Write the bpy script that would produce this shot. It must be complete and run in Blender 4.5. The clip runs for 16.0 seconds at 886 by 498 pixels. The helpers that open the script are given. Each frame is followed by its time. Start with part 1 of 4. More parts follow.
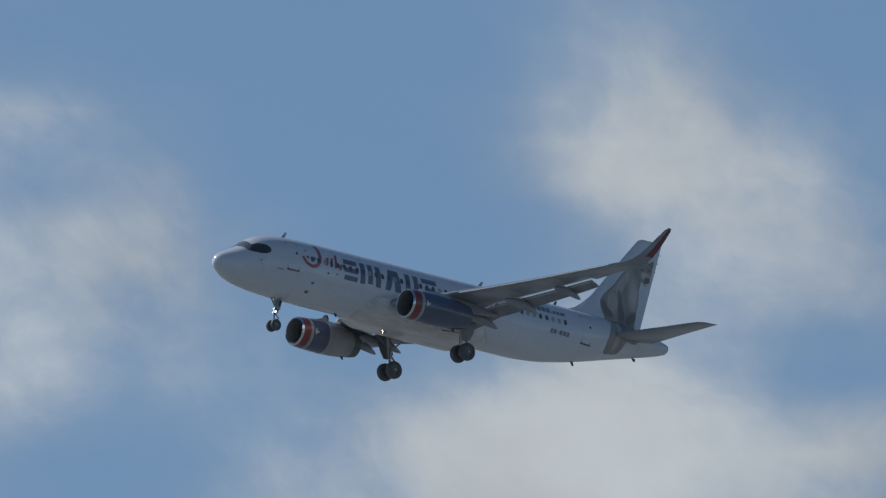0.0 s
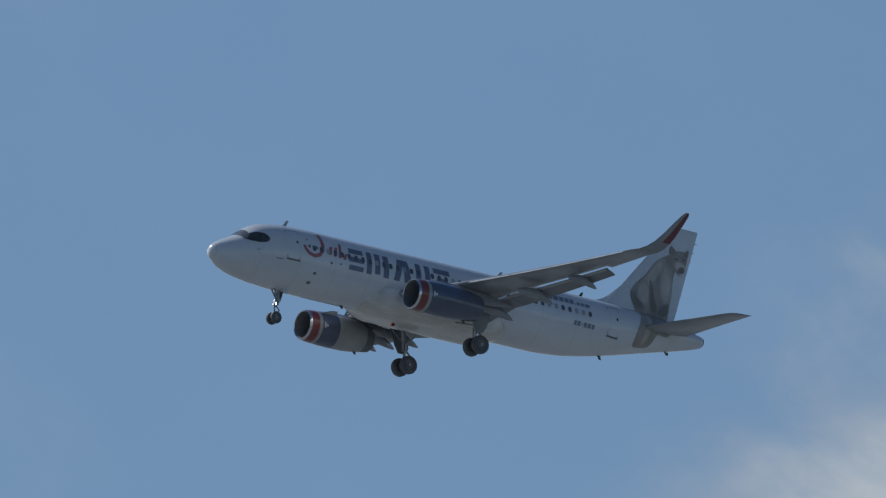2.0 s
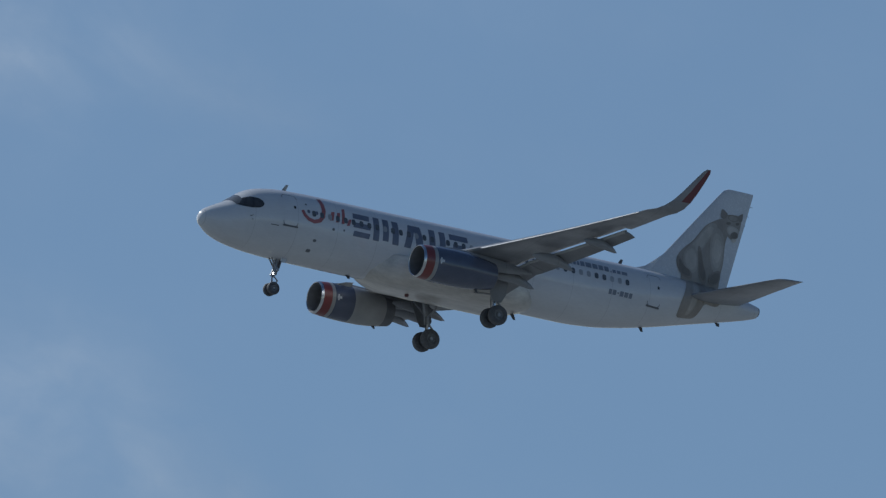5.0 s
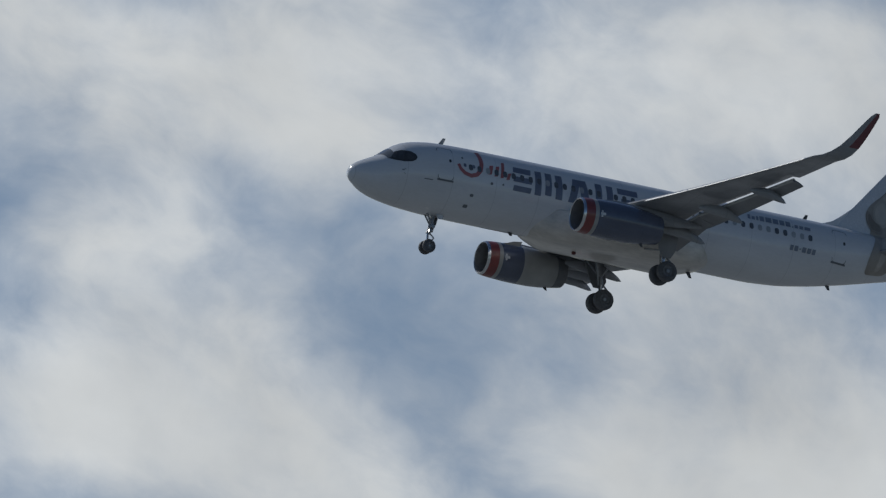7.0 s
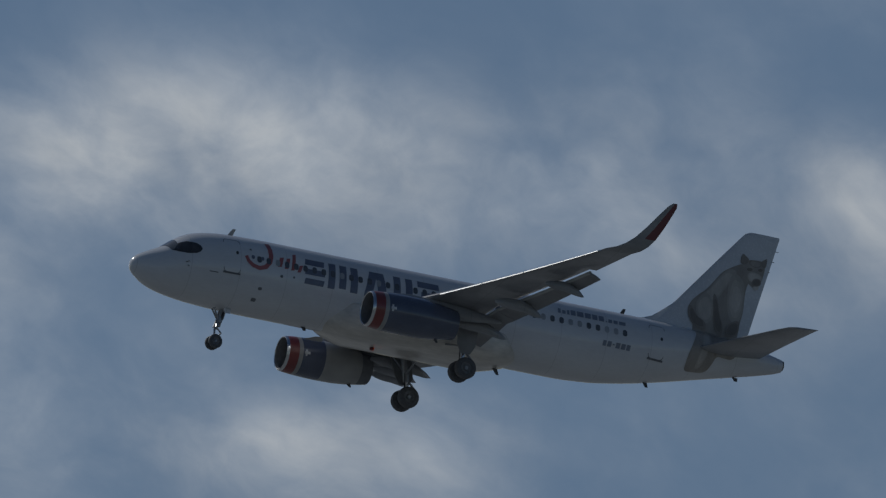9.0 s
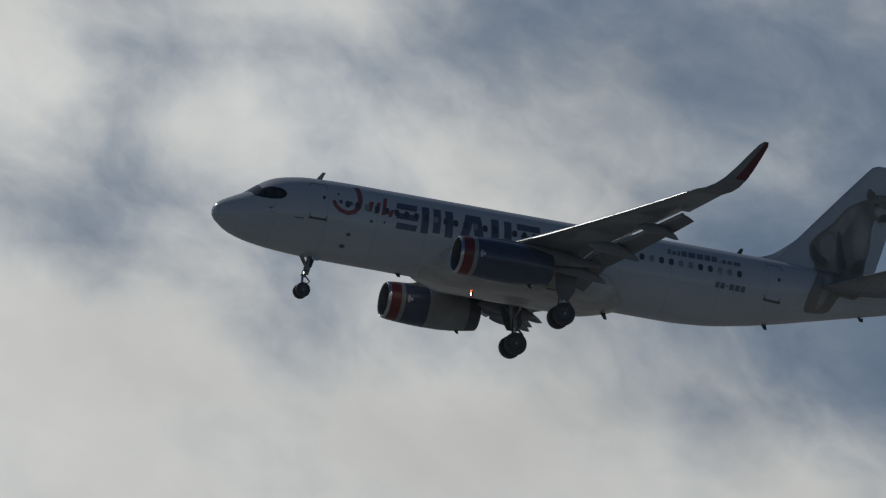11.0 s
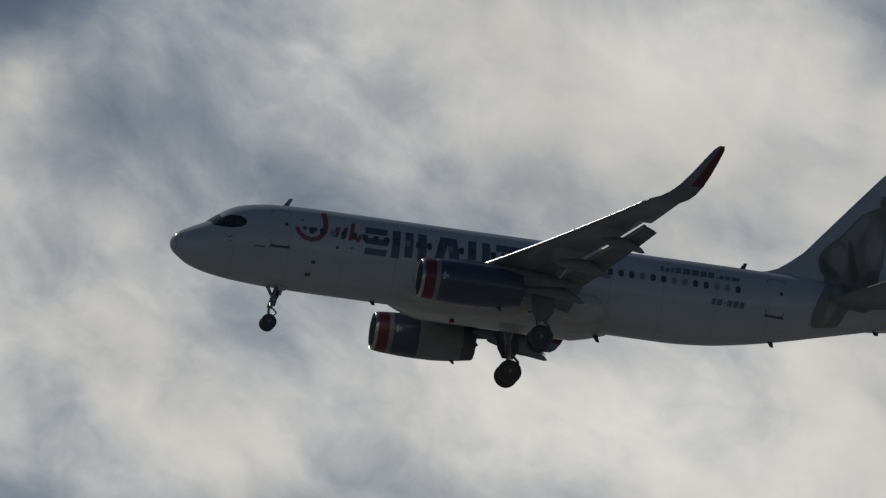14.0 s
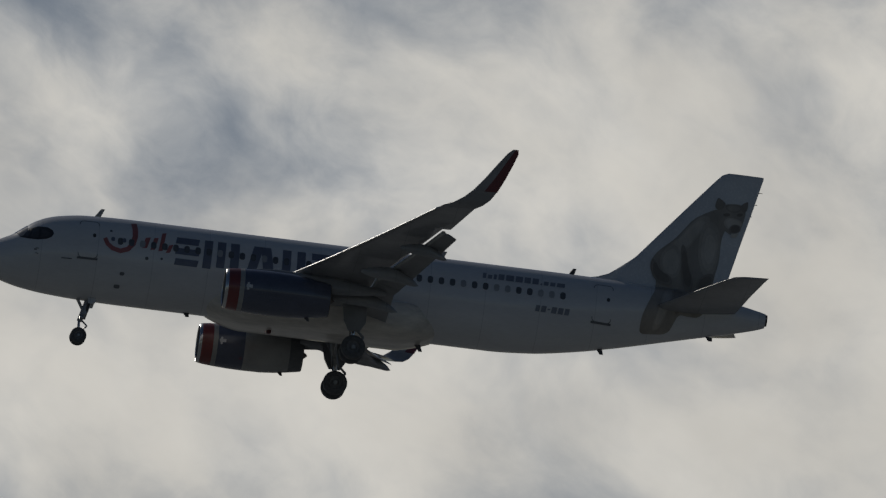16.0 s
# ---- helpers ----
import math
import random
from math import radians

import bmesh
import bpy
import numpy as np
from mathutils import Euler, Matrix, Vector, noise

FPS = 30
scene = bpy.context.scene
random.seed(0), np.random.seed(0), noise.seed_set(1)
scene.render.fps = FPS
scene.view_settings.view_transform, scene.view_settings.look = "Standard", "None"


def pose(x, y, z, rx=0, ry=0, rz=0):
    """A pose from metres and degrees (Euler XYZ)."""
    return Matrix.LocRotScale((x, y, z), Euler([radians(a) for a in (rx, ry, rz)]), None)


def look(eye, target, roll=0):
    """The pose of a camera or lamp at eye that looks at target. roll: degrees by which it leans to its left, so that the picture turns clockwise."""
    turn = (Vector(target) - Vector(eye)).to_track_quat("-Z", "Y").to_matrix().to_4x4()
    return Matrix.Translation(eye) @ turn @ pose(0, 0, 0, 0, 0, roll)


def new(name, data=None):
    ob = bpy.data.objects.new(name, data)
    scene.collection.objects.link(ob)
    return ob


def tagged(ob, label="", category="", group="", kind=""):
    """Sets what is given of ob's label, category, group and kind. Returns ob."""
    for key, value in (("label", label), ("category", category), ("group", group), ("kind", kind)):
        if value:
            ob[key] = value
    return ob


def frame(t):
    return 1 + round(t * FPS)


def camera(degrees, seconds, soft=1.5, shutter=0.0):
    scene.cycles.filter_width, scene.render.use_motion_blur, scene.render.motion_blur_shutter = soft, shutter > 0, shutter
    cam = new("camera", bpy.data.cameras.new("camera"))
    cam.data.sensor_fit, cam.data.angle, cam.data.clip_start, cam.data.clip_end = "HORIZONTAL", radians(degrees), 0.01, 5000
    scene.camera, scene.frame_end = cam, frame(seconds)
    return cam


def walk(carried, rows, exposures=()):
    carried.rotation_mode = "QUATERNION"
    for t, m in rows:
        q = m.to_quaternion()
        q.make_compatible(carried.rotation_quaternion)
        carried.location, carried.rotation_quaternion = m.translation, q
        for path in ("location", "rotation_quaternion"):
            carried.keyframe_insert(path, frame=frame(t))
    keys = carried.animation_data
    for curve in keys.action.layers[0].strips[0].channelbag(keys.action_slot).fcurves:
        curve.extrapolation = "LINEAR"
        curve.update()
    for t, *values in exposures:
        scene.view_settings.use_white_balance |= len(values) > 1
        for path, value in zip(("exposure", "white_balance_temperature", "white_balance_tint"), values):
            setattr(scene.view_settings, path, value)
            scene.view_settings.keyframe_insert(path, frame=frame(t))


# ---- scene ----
# ---- camera ----
cam = camera(1.8158, 16.0, soft=1.3)
EYE = Vector((0.0, 0.0, 1.6))


def aim(pan, tilt, roll):
    """Pose of the hand-held camera: pan from +y towards +x, tilt above the horizon."""
    p, e = radians(pan), radians(tilt)
    return look(EYE, EYE + 100 * Vector((math.sin(p) * math.cos(e), math.cos(p) * math.cos(e), math.sin(e))), roll)


AIMS = [
    (0, 44.758, 9.487, -0.509), (0.5, 43.981, 9.550, -0.388), (1, 43.330, 9.601, -0.183), (1.5, 42.626, 9.739, 0.027),
    (2, 41.783, 9.814, -0.345), (2.5, 40.844, 9.845, -0.496), (3, 40.113, 9.946, -0.435), (3.5, 39.341, 10.005, -0.474),
    (4, 38.524, 10.108, -0.370), (4.2, 38.170, 10.130, -0.271), (4.7, 37.289, 10.218, -0.212), (5.2, 36.388, 10.306, -0.152),
    (5.7, 35.465, 10.393, -0.093), (6.3, 34.330, 10.496, -0.022), (6.5, 33.779, 10.486, 0.04), (7, 32.663, 10.524, 0.171),
    (7.5, 31.851, 10.697, 0.319), (8, 31.014, 10.900, 0.515), (8.2, 30.648, 10.957, 0.753), (8.7, 29.619, 11.010, 0.734),
    (9.2, 28.569, 11.061, 0.714), (9.7, 27.496, 11.109, 0.695), (10.3, 26.181, 11.164, 0.671), (10.5, 25.737, 11.133, 0.639),
    (11, 24.341, 11.211, 0.495), (11.5, 23.333, 11.317, 0.395), (12, 22.338, 11.330, 0.160), (12.5, 21.121, 11.344, -0.100),
    (13, 19.758, 11.367, -0.039), (13.5, 18.493, 11.447, -0.333), (14, 17.097, 11.589, -0.086), (14.5, 15.956, 11.651, -0.070),
    (15, 14.637, 11.692, 0.005), (15.5, 13.407, 11.697, 0.344), (16, 12.265, 11.733, 0.072),
]
walk(cam, [(t, aim(p, e, r)) for t, p, e, r in AIMS],
     exposures=[(0, -0.1, 5900, 7), (4.2, -0.1, 5900, 6), (6.5, -0.42, 6150, 8), (8.2, -0.88, 6200, 8), (10.3, -1.3, 6350, 8), (12.5, -1.55, 6600, 8), (14.5, -1.7, 6800, 9), (16, -1.77, 6850, 9)])

# ---- light ----
SUN_AZ, SUN_EL = -14.0, 40.0
world = bpy.data.worlds.new("sky")
scene.world = world
world.use_nodes = True
wn = world.node_tree.nodes
sky = wn.new("ShaderNodeTexSky")
sky.sky_type, sky.sun_disc = "NISHITA", False
sky.sun_elevation, sky.sun_rotation = radians(SUN_EL), radians(SUN_AZ)
sky.altitude, sky.air_density, sky.dust_density, sky.ozone_density = 0, 0.85, 0.25, 3.0
world.node_tree.links.new(sky.outputs[0], wn["Background"].inputs[0])
wn["Background"].inputs[1].default_value = 0.065
sun = new("sun", bpy.data.lights.new("sun", "SUN"))
sun.data.energy, sun.data.angle, sun.data.color = 3.6, radians(0.53), (1.0, 0.97, 0.92)
sd = Vector((math.sin(radians(SUN_AZ)) * math.cos(radians(SUN_EL)), math.cos(radians(SUN_AZ)) * math.cos(radians(SUN_EL)), math.sin(radians(SUN_EL))))
sun.matrix_world = look(sd * 100, (0, 0, 0))


# ---- materials ----
def mat(name, color, rough=0.4, metal=0.0, var=0.12, scale=1.5, fine=25.0, bump=0.0, coat=0.0, stretch=(1, 1, 1)):
    """Principled paint, metal or rubber with two scales of stain and a fine relief."""
    m = bpy.data.materials.new(name)
    m.use_nodes = True
    nt = m.node_tree
    n, lk = nt.nodes, nt.links.new
    b = n["Principled BSDF"]
    tc, mp = n.new("ShaderNodeTexCoord"), n.new("ShaderNodeMapping")
    mp.inputs["Scale"].default_value = stretch
    lk(tc.outputs["Object"], mp.inputs["Vector"])
    big, small = n.new("ShaderNodeTexNoise"), n.new("ShaderNodeTexNoise")
    for q, s in ((big, scale), (small, fine)):
        q.inputs["Scale"].default_value, q.inputs["Detail"].default_value = s, 4
        lk(mp.outputs[0], q.inputs["Vector"])
    mul = n.new("ShaderNodeMath")
    mul.operation = "MULTIPLY_ADD"
    mul.inputs[1].default_value = 0.35
    lk(small.outputs[0], mul.inputs[0])
    lk(big.outputs[0], mul.inputs[2])
    rng = n.new("ShaderNodeMapRange")
    rng.inputs["From Min"].default_value, rng.inputs["From Max"].default_value = 0.45, 0.95
    lk(mul.outputs[0], rng.inputs["Value"])
    mix = n.new("ShaderNodeMix")
    mix.data_type = "RGBA"
    mix.inputs["A"].default_value = (*[c * (1 - var) for c in color], 1)
    mix.inputs["B"].default_value = (*[min(1, c * (1 + var * 0.6)) for c in color], 1)
    lk(rng.outputs[0], mix.inputs["Factor"])
    lk(mix.outputs["Result"], b.inputs["Base Color"])
    rr = n.new("ShaderNodeMapRange")
    rr.inputs["To Min"].default_value, rr.inputs["To Max"].default_value = rough * 0.8, min(1, rough * 1.25)
    lk(small.outputs[0], rr.inputs["Value"])
    lk(rr.outputs[0], b.inputs["Roughness"])
    b.inputs["Metallic"].default_value = metal
    b.inputs["Coat Weight"].default_value = coat
    if bump:
        bp = n.new("ShaderNodeBump")
        bp.inputs["Strength"].default_value, bp.inputs["Distance"].default_value = bump, 0.01
        lk(small.outputs[0], bp.inputs["Height"])
        lk(bp.outputs[0], b.inputs["Normal"])
    return m


def panelled(m, pitch, depth):
    """Adds dark skin-joint lines across the body every pitch metres to a paint."""
    n, lk = m.node_tree.nodes, m.node_tree.links.new
    b = n["Principled BSDF"]
    src = b.inputs["Base Color"].links[0].from_socket
    tc, sep = n.new("ShaderNodeTexCoord"), n.new("ShaderNodeSeparateXYZ")
    lk(tc.outputs["Object"], sep.inputs[0])
    dv, fr, lt = n.new("ShaderNodeMath"), n.new("ShaderNodeMath"), n.new("ShaderNodeMath")
    dv.operation, fr.operation, lt.operation = "DIVIDE", "FRACT", "LESS_THAN"
    dv.inputs[1].default_value, lt.inputs[1].default_value = pitch, 0.03 / pitch
    lk(sep.outputs["X"], dv.inputs[0])
    lk(dv.outputs[0], fr.inputs[0])
    lk(fr.outputs[0], lt.inputs[0])
    ml = n.new("ShaderNodeMath")
    ml.operation = "MULTIPLY"
    ml.inputs[1].default_value = depth
    lk(lt.outputs[0], ml.inputs[0])
    mix = n.new("ShaderNodeMix")
    mix.data_type = "RGBA"
    mix.inputs["B"].default_value = (0.12, 0.12, 0.13, 1)
    lk(ml.outputs[0], mix.inputs["Factor"])
    lk(src, mix.inputs["A"])
    lk(mix.outputs["Result"], b.inputs["Base Color"])
    return m


def glow(name, color, strength):
    m = bpy.data.materials.new(name)
    m.use_nodes = True
    b = m.node_tree.nodes["Principled BSDF"]
    b.inputs["Base Color"].default_value = (*color, 1)
    b.inputs["Emission Color"].default_value = (*color, 1)
    b.inputs["Emission Strength"].default_value = strength
    return m


WHITE = panelled(mat("white_paint", (0.66, 0.67, 0.69), 0.16, var=0.11, scale=0.5, fine=9, coat=0.25, stretch=(0.35, 1, 1)), 2.66, 0.22)
FIN_WHITE = mat("fin_paint", (0.64, 0.65, 0.67), 0.26, var=0.08, scale=0.6, fine=9, coat=0.4)
# scuffed paint, its warm pale tone also standing in for light off the ground
BELLY = mat("belly_paint", (0.70, 0.66, 0.60), 0.22, var=0.34, scale=0.9, fine=7, coat=0.3, stretch=(0.3, 1, 1))
WING = panelled(mat("wing_grey", (0.285, 0.29, 0.302), 0.24, var=0.2, scale=0.8, fine=10, coat=0.2, stretch=(0.4, 1, 1)), 1.9, 0.35)
# pale tone stands in for sun on the flaps' leading edges
NOSE = mat("sunlit_edge_tone", (0.42, 0.42, 0.415), 0.2, var=0.1, scale=2, coat=0.4)
FLAP = mat("flap_grey", (0.23, 0.235, 0.245), 0.34, var=0.2, scale=1.2, fine=12)
# navy, rubber and pane tones are lifted, putting distance haze into the colour
NAVY = mat("navy_paint", (0.092, 0.108, 0.158), 0.25, var=0.2, scale=1.0, coat=0.5)
NAVY_TEXT = mat("navy_marking", (0.15, 0.17, 0.235), 0.35, var=0.15, scale=2)
SMALL_TEXT = mat("grey_blue_marking", (0.21, 0.23, 0.28), 0.4, var=0.15, scale=2)
RED = mat("red_paint", (0.22, 0.048, 0.045), 0.3, var=0.15, scale=1.5, coat=0.4)
RED_TEXT = mat("red_marking", (0.38, 0.13, 0.13), 0.35, var=0.12, scale=2)
COWL = mat("cowl_grey", (0.35, 0.35, 0.34), 0.35, var=0.18, scale=1.2, coat=0.2)
METAL = mat("bare_metal", (0.72, 0.72, 0.72), 0.22, metal=1.0, var=0.1, scale=2)
STEEL = mat("gear_steel", (0.34, 0.345, 0.355), 0.38, metal=0.6, var=0.25, scale=6)
HOT = mat("exhaust_metal", (0.18, 0.16, 0.15), 0.42, metal=0.9, var=0.3, scale=3)
DARK = mat("dark_duct", (0.08, 0.08, 0.085), 0.5, var=0.3, scale=3)
DUCT = mat("duct_grey", (0.16, 0.165, 0.175), 0.6, var=0.2, scale=3)
RIM = mat("wheel_rim", (0.18, 0.18, 0.185), 0.5, metal=0.3, var=0.3, scale=8)
# the engine bands' red made darker, backlit shade put into its colour
WINGLET_RED = mat("shaded_red_paint", (0.17, 0.05, 0.058), 0.3, var=0.15, scale=1.5, coat=0.3)
SLAT = mat("slat_metal", (0.50, 0.50, 0.50), 0.38, metal=0.8, var=0.15, scale=1.5)
RUBBER = mat("tyre_rubber", (0.12, 0.12, 0.125), 0.75, var=0.3, scale=8, bump=0.3)
GLASS = mat("tinted_glazing", (0.075, 0.073, 0.073), 0.08, var=0.2, scale=3, coat=0.6)
BLIND = mat("cabin_blind", (0.36, 0.37, 0.39), 0.3, var=0.2, scale=3, coat=0.4)
PORT = mat("cabin_pane", (0.12, 0.127, 0.14), 0.12, var=0.25, scale=3, coat=0.5)
# paler than the side panes: reflected sky put into the base colour
SCREEN = mat("windshield_glass", (0.16, 0.17, 0.18), 0.12, var=0.2, scale=3, coat=0.8)
FRAME = mat("window_surround", (0.045, 0.046, 0.05), 0.35, var=0.2, scale=3)
SEAM = mat("seam_line", (0.16, 0.165, 0.18), 0.6, var=0.2, scale=4)
FUR_TONES = [mat("painted_fur", tuple(d + (p - d) * k for d, p in zip((0.20, 0.172, 0.150), (0.66, 0.62, 0.565))), 0.4, var=0.22, scale=1.6, fine=11, stretch=(1, 1, 0.45)) for k in (0.0, 0.15, 0.3, 0.45, 0.6, 0.75, 0.9)]
LAMP = glow("lamp_glow", (1.0, 0.97, 0.9), 9.0)
BEACON = glow("beacon_glow", (1.0, 0.14, 0.06), 90.0)
LENS = mat("beacon_lens", (0.10, 0.02, 0.018), 0.35, var=0.1)
GROUND_TONE = mat("pale_ground", (0.172, 0.186, 0.194), 0.9, var=0.4, scale=0.02, fine=0.3, bump=0.5)


# ---- ground ----
def make_ground():
    bm = bmesh.new()
    # out of view; tone chosen for the light it bounces up to the underside
    bmesh.ops.create_grid(bm, x_segments=40, y_segments=40, size=4500)
    me = bpy.data.meshes.new("ground")
    bm.to_mesh(me)
    bm.free()
    me.materials.append(GROUND_TONE)
    tagged(new("ground", me), "pale grey open ground below the flight path", "ground", kind="structure")


# ---- clouds ----
BANKS = []


def cloud(az, el, half_length, half_height, tilt, thickness):
    """A bank of cloud in the sky: where it hangs and how far it spreads, in degrees; thickness below 0 is a gap."""
    BANKS.append((az, el, half_length, half_height, radians(tilt), thickness))


def spread_clouds():
    cloud(2.00, 11.50, 5.00, 2.60, 12, 0.62)
    cloud(-8.00, 9.00, 3.00, 2.00, 12, 0.50)
    cloud(20.00, 14.80, 9.00, 1.30, 8, 0.55)
    cloud(18.00, 8.40, 10.00, 1.20, 0, 0.60)
    cloud(33.00, 13.40, 5.00, 1.10, 15, 0.50)
    cloud(33.00, 8.20, 3.00, 0.90, 10, 0.50)
    cloud(52.00, 11.00, 3.00, 1.50, 20, 0.40)
    cloud(45.00, 12.50, 3.00, 0.80, 20, 0.40)
    cloud(22.45, 10.92, 2.20, 0.60, 0, 1.27)
    cloud(14.75, 11.49, 2.20, 0.60, 0, 0.70)
    cloud(32.97, 10.48, 2.20, 0.60, 14, 0.50)
    cloud(18.61, 11.45, 2.20, 0.60, 28, 0.73)
    cloud(43.95, 9.28, 2.20, 0.60, 0, 0.44)
    cloud(11.45, 11.73, 2.20, 0.60, -15, 0.70)
    cloud(26.30, 11.37, 2.20, 0.60, 14, 0.46)
    cloud(34.13, 10.89, 0.50, 0.18, 0, 0.52)
    cloud(24.93, 10.72, 0.50, 0.18, 14, 0.44)
    cloud(29.84, 11.37, 2.20, 0.60, -15, 0.11)
    cloud(23.76, 11.62, 0.50, 0.18, 14, 0.55)
    cloud(45.10, 9.08, 0.50, 0.18, 0, 0.68)
    cloud(32.09, 10.12, 0.50, 0.18, 14, 0.58)
    cloud(33.66, 10.07, 0.50, 0.18, 0, 0.66)
    cloud(17.68, 11.04, 0.75, 0.30, 14, 0.54)
    cloud(20.31, 11.34, 0.75, 0.30, 42, 0.25)
    cloud(45.33, 9.69, 0.50, 0.18, 42, 0.45)
    cloud(40.27, 9.64, 0.32, 0.16, 14, 0.34)
    cloud(33.01, 10.93, 0.50, 0.18, 0, 0.36)
    cloud(21.24, 11.14, 0.50, 0.18, -15, -0.70)
    cloud(44.64, 9.69, 0.50, 0.18, 42, -0.23)
    cloud(12.60, 11.29, 0.75, 0.30, 0, 0.30)
    cloud(23.76, 10.80, 0.50, 0.18, 14, 0.13)
    cloud(31.23, 10.75, 0.50, 0.18, 14, -0.11)
    cloud(43.91, 9.60, 0.32, 0.16, 28, 0.42)
    cloud(30.21, 10.49, 0.32, 0.16, 0, 0.42)
    cloud(42.74, 9.33, 0.32, 0.16, 42, 0.23)
    cloud(25.39, 11.13, 0.50, 0.18, 14, -0.24)
    cloud(31.59, 11.10, 0.50, 0.18, 28, 0.31)
    cloud(14.98, 11.69, 0.50, 0.18, 14, -0.12)
    cloud(34.68, 10.70, 0.50, 0.18, 0, 0.31)
    cloud(42.74, 9.74, 0.20, 0.12, 0, 0.29)
    cloud(43.64, 9.35, 0.50, 0.18, 42, 0.02)
    cloud(17.21, 12.00, 0.50, 0.18, 14, 0.25)
    cloud(19.64, 11.57, 0.32, 0.16, -15, 0.39)
    cloud(23.22, 11.32, 0.50, 0.18, 14, -0.29)
    cloud(13.83, 11.69, 0.50, 0.18, 14, -0.12)
    cloud(21.53, 10.92, 0.32, 0.16, 0, -0.31)
    cloud(33.75, 10.50, 0.20, 0.12, 0, -0.20)
    cloud(12.15, 11.73, 0.50, 0.18, 14, -0.10)
    cloud(30.53, 11.16, 0.32, 0.16, 0, 0.34)
    cloud(28.68, 11.27, 0.50, 0.18, 0, 0.32)
    cloud(21.01, 11.75, 0.32, 0.16, 14, 0.15)
    cloud(15.84, 11.86, 0.32, 0.16, 42, 0.30)
    cloud(16.29, 11.18, 0.50, 0.18, 0, 0.18)
    cloud(13.76, 12.11, 0.32, 0.16, 14, 0.26)
    cloud(32.55, 10.52, 0.32, 0.16, 28, -0.11)
    cloud(34.68, 10.29, 0.50, 0.18, 14, -0.13)
    cloud(18.84, 11.24, 0.32, 0.16, 0, -0.35)
    cloud(19.07, 11.86, 0.32, 0.16, 42, -0.19)
    cloud(41.90, 9.81, 0.75, 0.30, -15, -0.12)
    cloud(34.36, 10.07, 0.32, 0.16, 0, 0.18)
    cloud(33.52, 10.90, 0.32, 0.16, 28, 0.23)
    cloud(24.14, 11.11, 0.32, 0.16, 14, -0.35)
    cloud(21.76, 11.53, 0.32, 0.16, 42, -0.15)
    cloud(45.10, 9.69, 0.20, 0.12, 0, 0.36)
    cloud(13.75, 11.29, 0.50, 0.18, 28, 0.25)
    cloud(26.76, 11.57, 0.50, 0.18, 0, -0.30)
    cloud(38.41, 9.70, 0.20, 0.12, 14, 0.28)
    cloud(35.81, 10.71, 0.50, 0.18, 14, 0.22)
    cloud(15.61, 11.24, 0.32, 0.16, -15, 0.28)
    cloud(24.46, 10.80, 0.20, 0.12, 14, 0.25)
    cloud(32.97, 10.07, 0.20, 0.12, 14, 0.21)
    cloud(28.68, 10.65, 0.50, 0.18, 0, 0.20)
    cloud(25.39, 10.72, 0.20, 0.12, 0, 0.17)
    cloud(24.14, 11.73, 0.20, 0.12, 0, 0.27)
    cloud(11.92, 11.94, 0.32, 0.16, -15, -0.28)
    cloud(38.64, 10.52, 2.20, 0.60, 0, -0.04)
    cloud(22.22, 11.13, 0.20, 0.12, 42, 0.14)
    cloud(26.55, 11.34, 0.32, 0.16, 0, 0.05)
    cloud(42.53, 9.19, 0.32, 0.16, 42, 0.12)
    cloud(22.45, 11.74, 0.32, 0.16, 0, 0.11)
    cloud(41.90, 9.41, 0.32, 0.16, -15, -0.18)
    cloud(29.84, 11.16, 0.32, 0.16, 14, 0.21)
    cloud(40.04, 9.44, 0.32, 0.16, 14, 0.21)
    cloud(44.56, 9.35, 0.20, 0.12, -15, -0.31)
    cloud(43.22, 9.19, 0.20, 0.12, -15, -0.29)
    cloud(44.18, 9.08, 0.20, 0.12, -15, -0.23)
    cloud(44.79, 9.96, 0.20, 0.12, 28, -0.21)
    cloud(26.30, 10.96, 0.50, 0.18, -15, -0.23)
    cloud(31.13, 11.31, 0.32, 0.16, -15, 0.13)
    cloud(32.32, 10.93, 0.32, 0.16, 42, 0.21)
    cloud(15.38, 11.45, 0.20, 0.12, 28, -0.17)
    cloud(31.97, 10.49, 0.20, 0.12, 42, 0.21)
    cloud(33.01, 10.52, 0.20, 0.12, 0, 0.21)
    cloud(20.11, 11.78, 0.32, 0.16, -15, -0.14)
    cloud(26.53, 10.76, 0.20, 0.12, 0, 0.08)
    cloud(17.21, 11.59, 0.50, 0.18, 28, -0.07)
    cloud(18.61, 11.04, 0.20, 0.12, 42, -0.22)
    cloud(19.41, 11.16, 0.32, 0.16, 0, -0.19)
    cloud(18.95, 11.57, 0.20, 0.12, -15, -0.25)
    cloud(24.60, 11.37, 0.20, 0.12, -15, 0.07)
    cloud(34.68, 10.90, 0.20, 0.12, 42, 0.23)
    cloud(34.13, 10.69, 0.32, 0.16, 14, 0.19)
    cloud(16.75, 11.18, 0.20, 0.12, -15, 0.17)
    cloud(15.22, 11.90, 0.20, 0.12, 0, -0.10)
    cloud(15.61, 12.06, 0.20, 0.12, 0, 0.22)
    cloud(18.84, 11.45, 0.20, 0.12, 28, 0.20)
    cloud(12.83, 12.11, 0.20, 0.12, 0, 0.14)
    cloud(43.21, 9.40, 0.20, 0.12, 42, -0.16)
    cloud(24.23, 11.62, 0.20, 0.12, 0, -0.21)
    cloud(19.64, 11.37, 0.20, 0.12, 0, 0.13)
    cloud(45.56, 9.28, 0.20, 0.12, 0, -0.25)
    cloud(45.56, 9.08, 0.20, 0.12, -15, 0.23)
    cloud(27.76, 11.06, 0.50, 0.18, -15, 0.00)
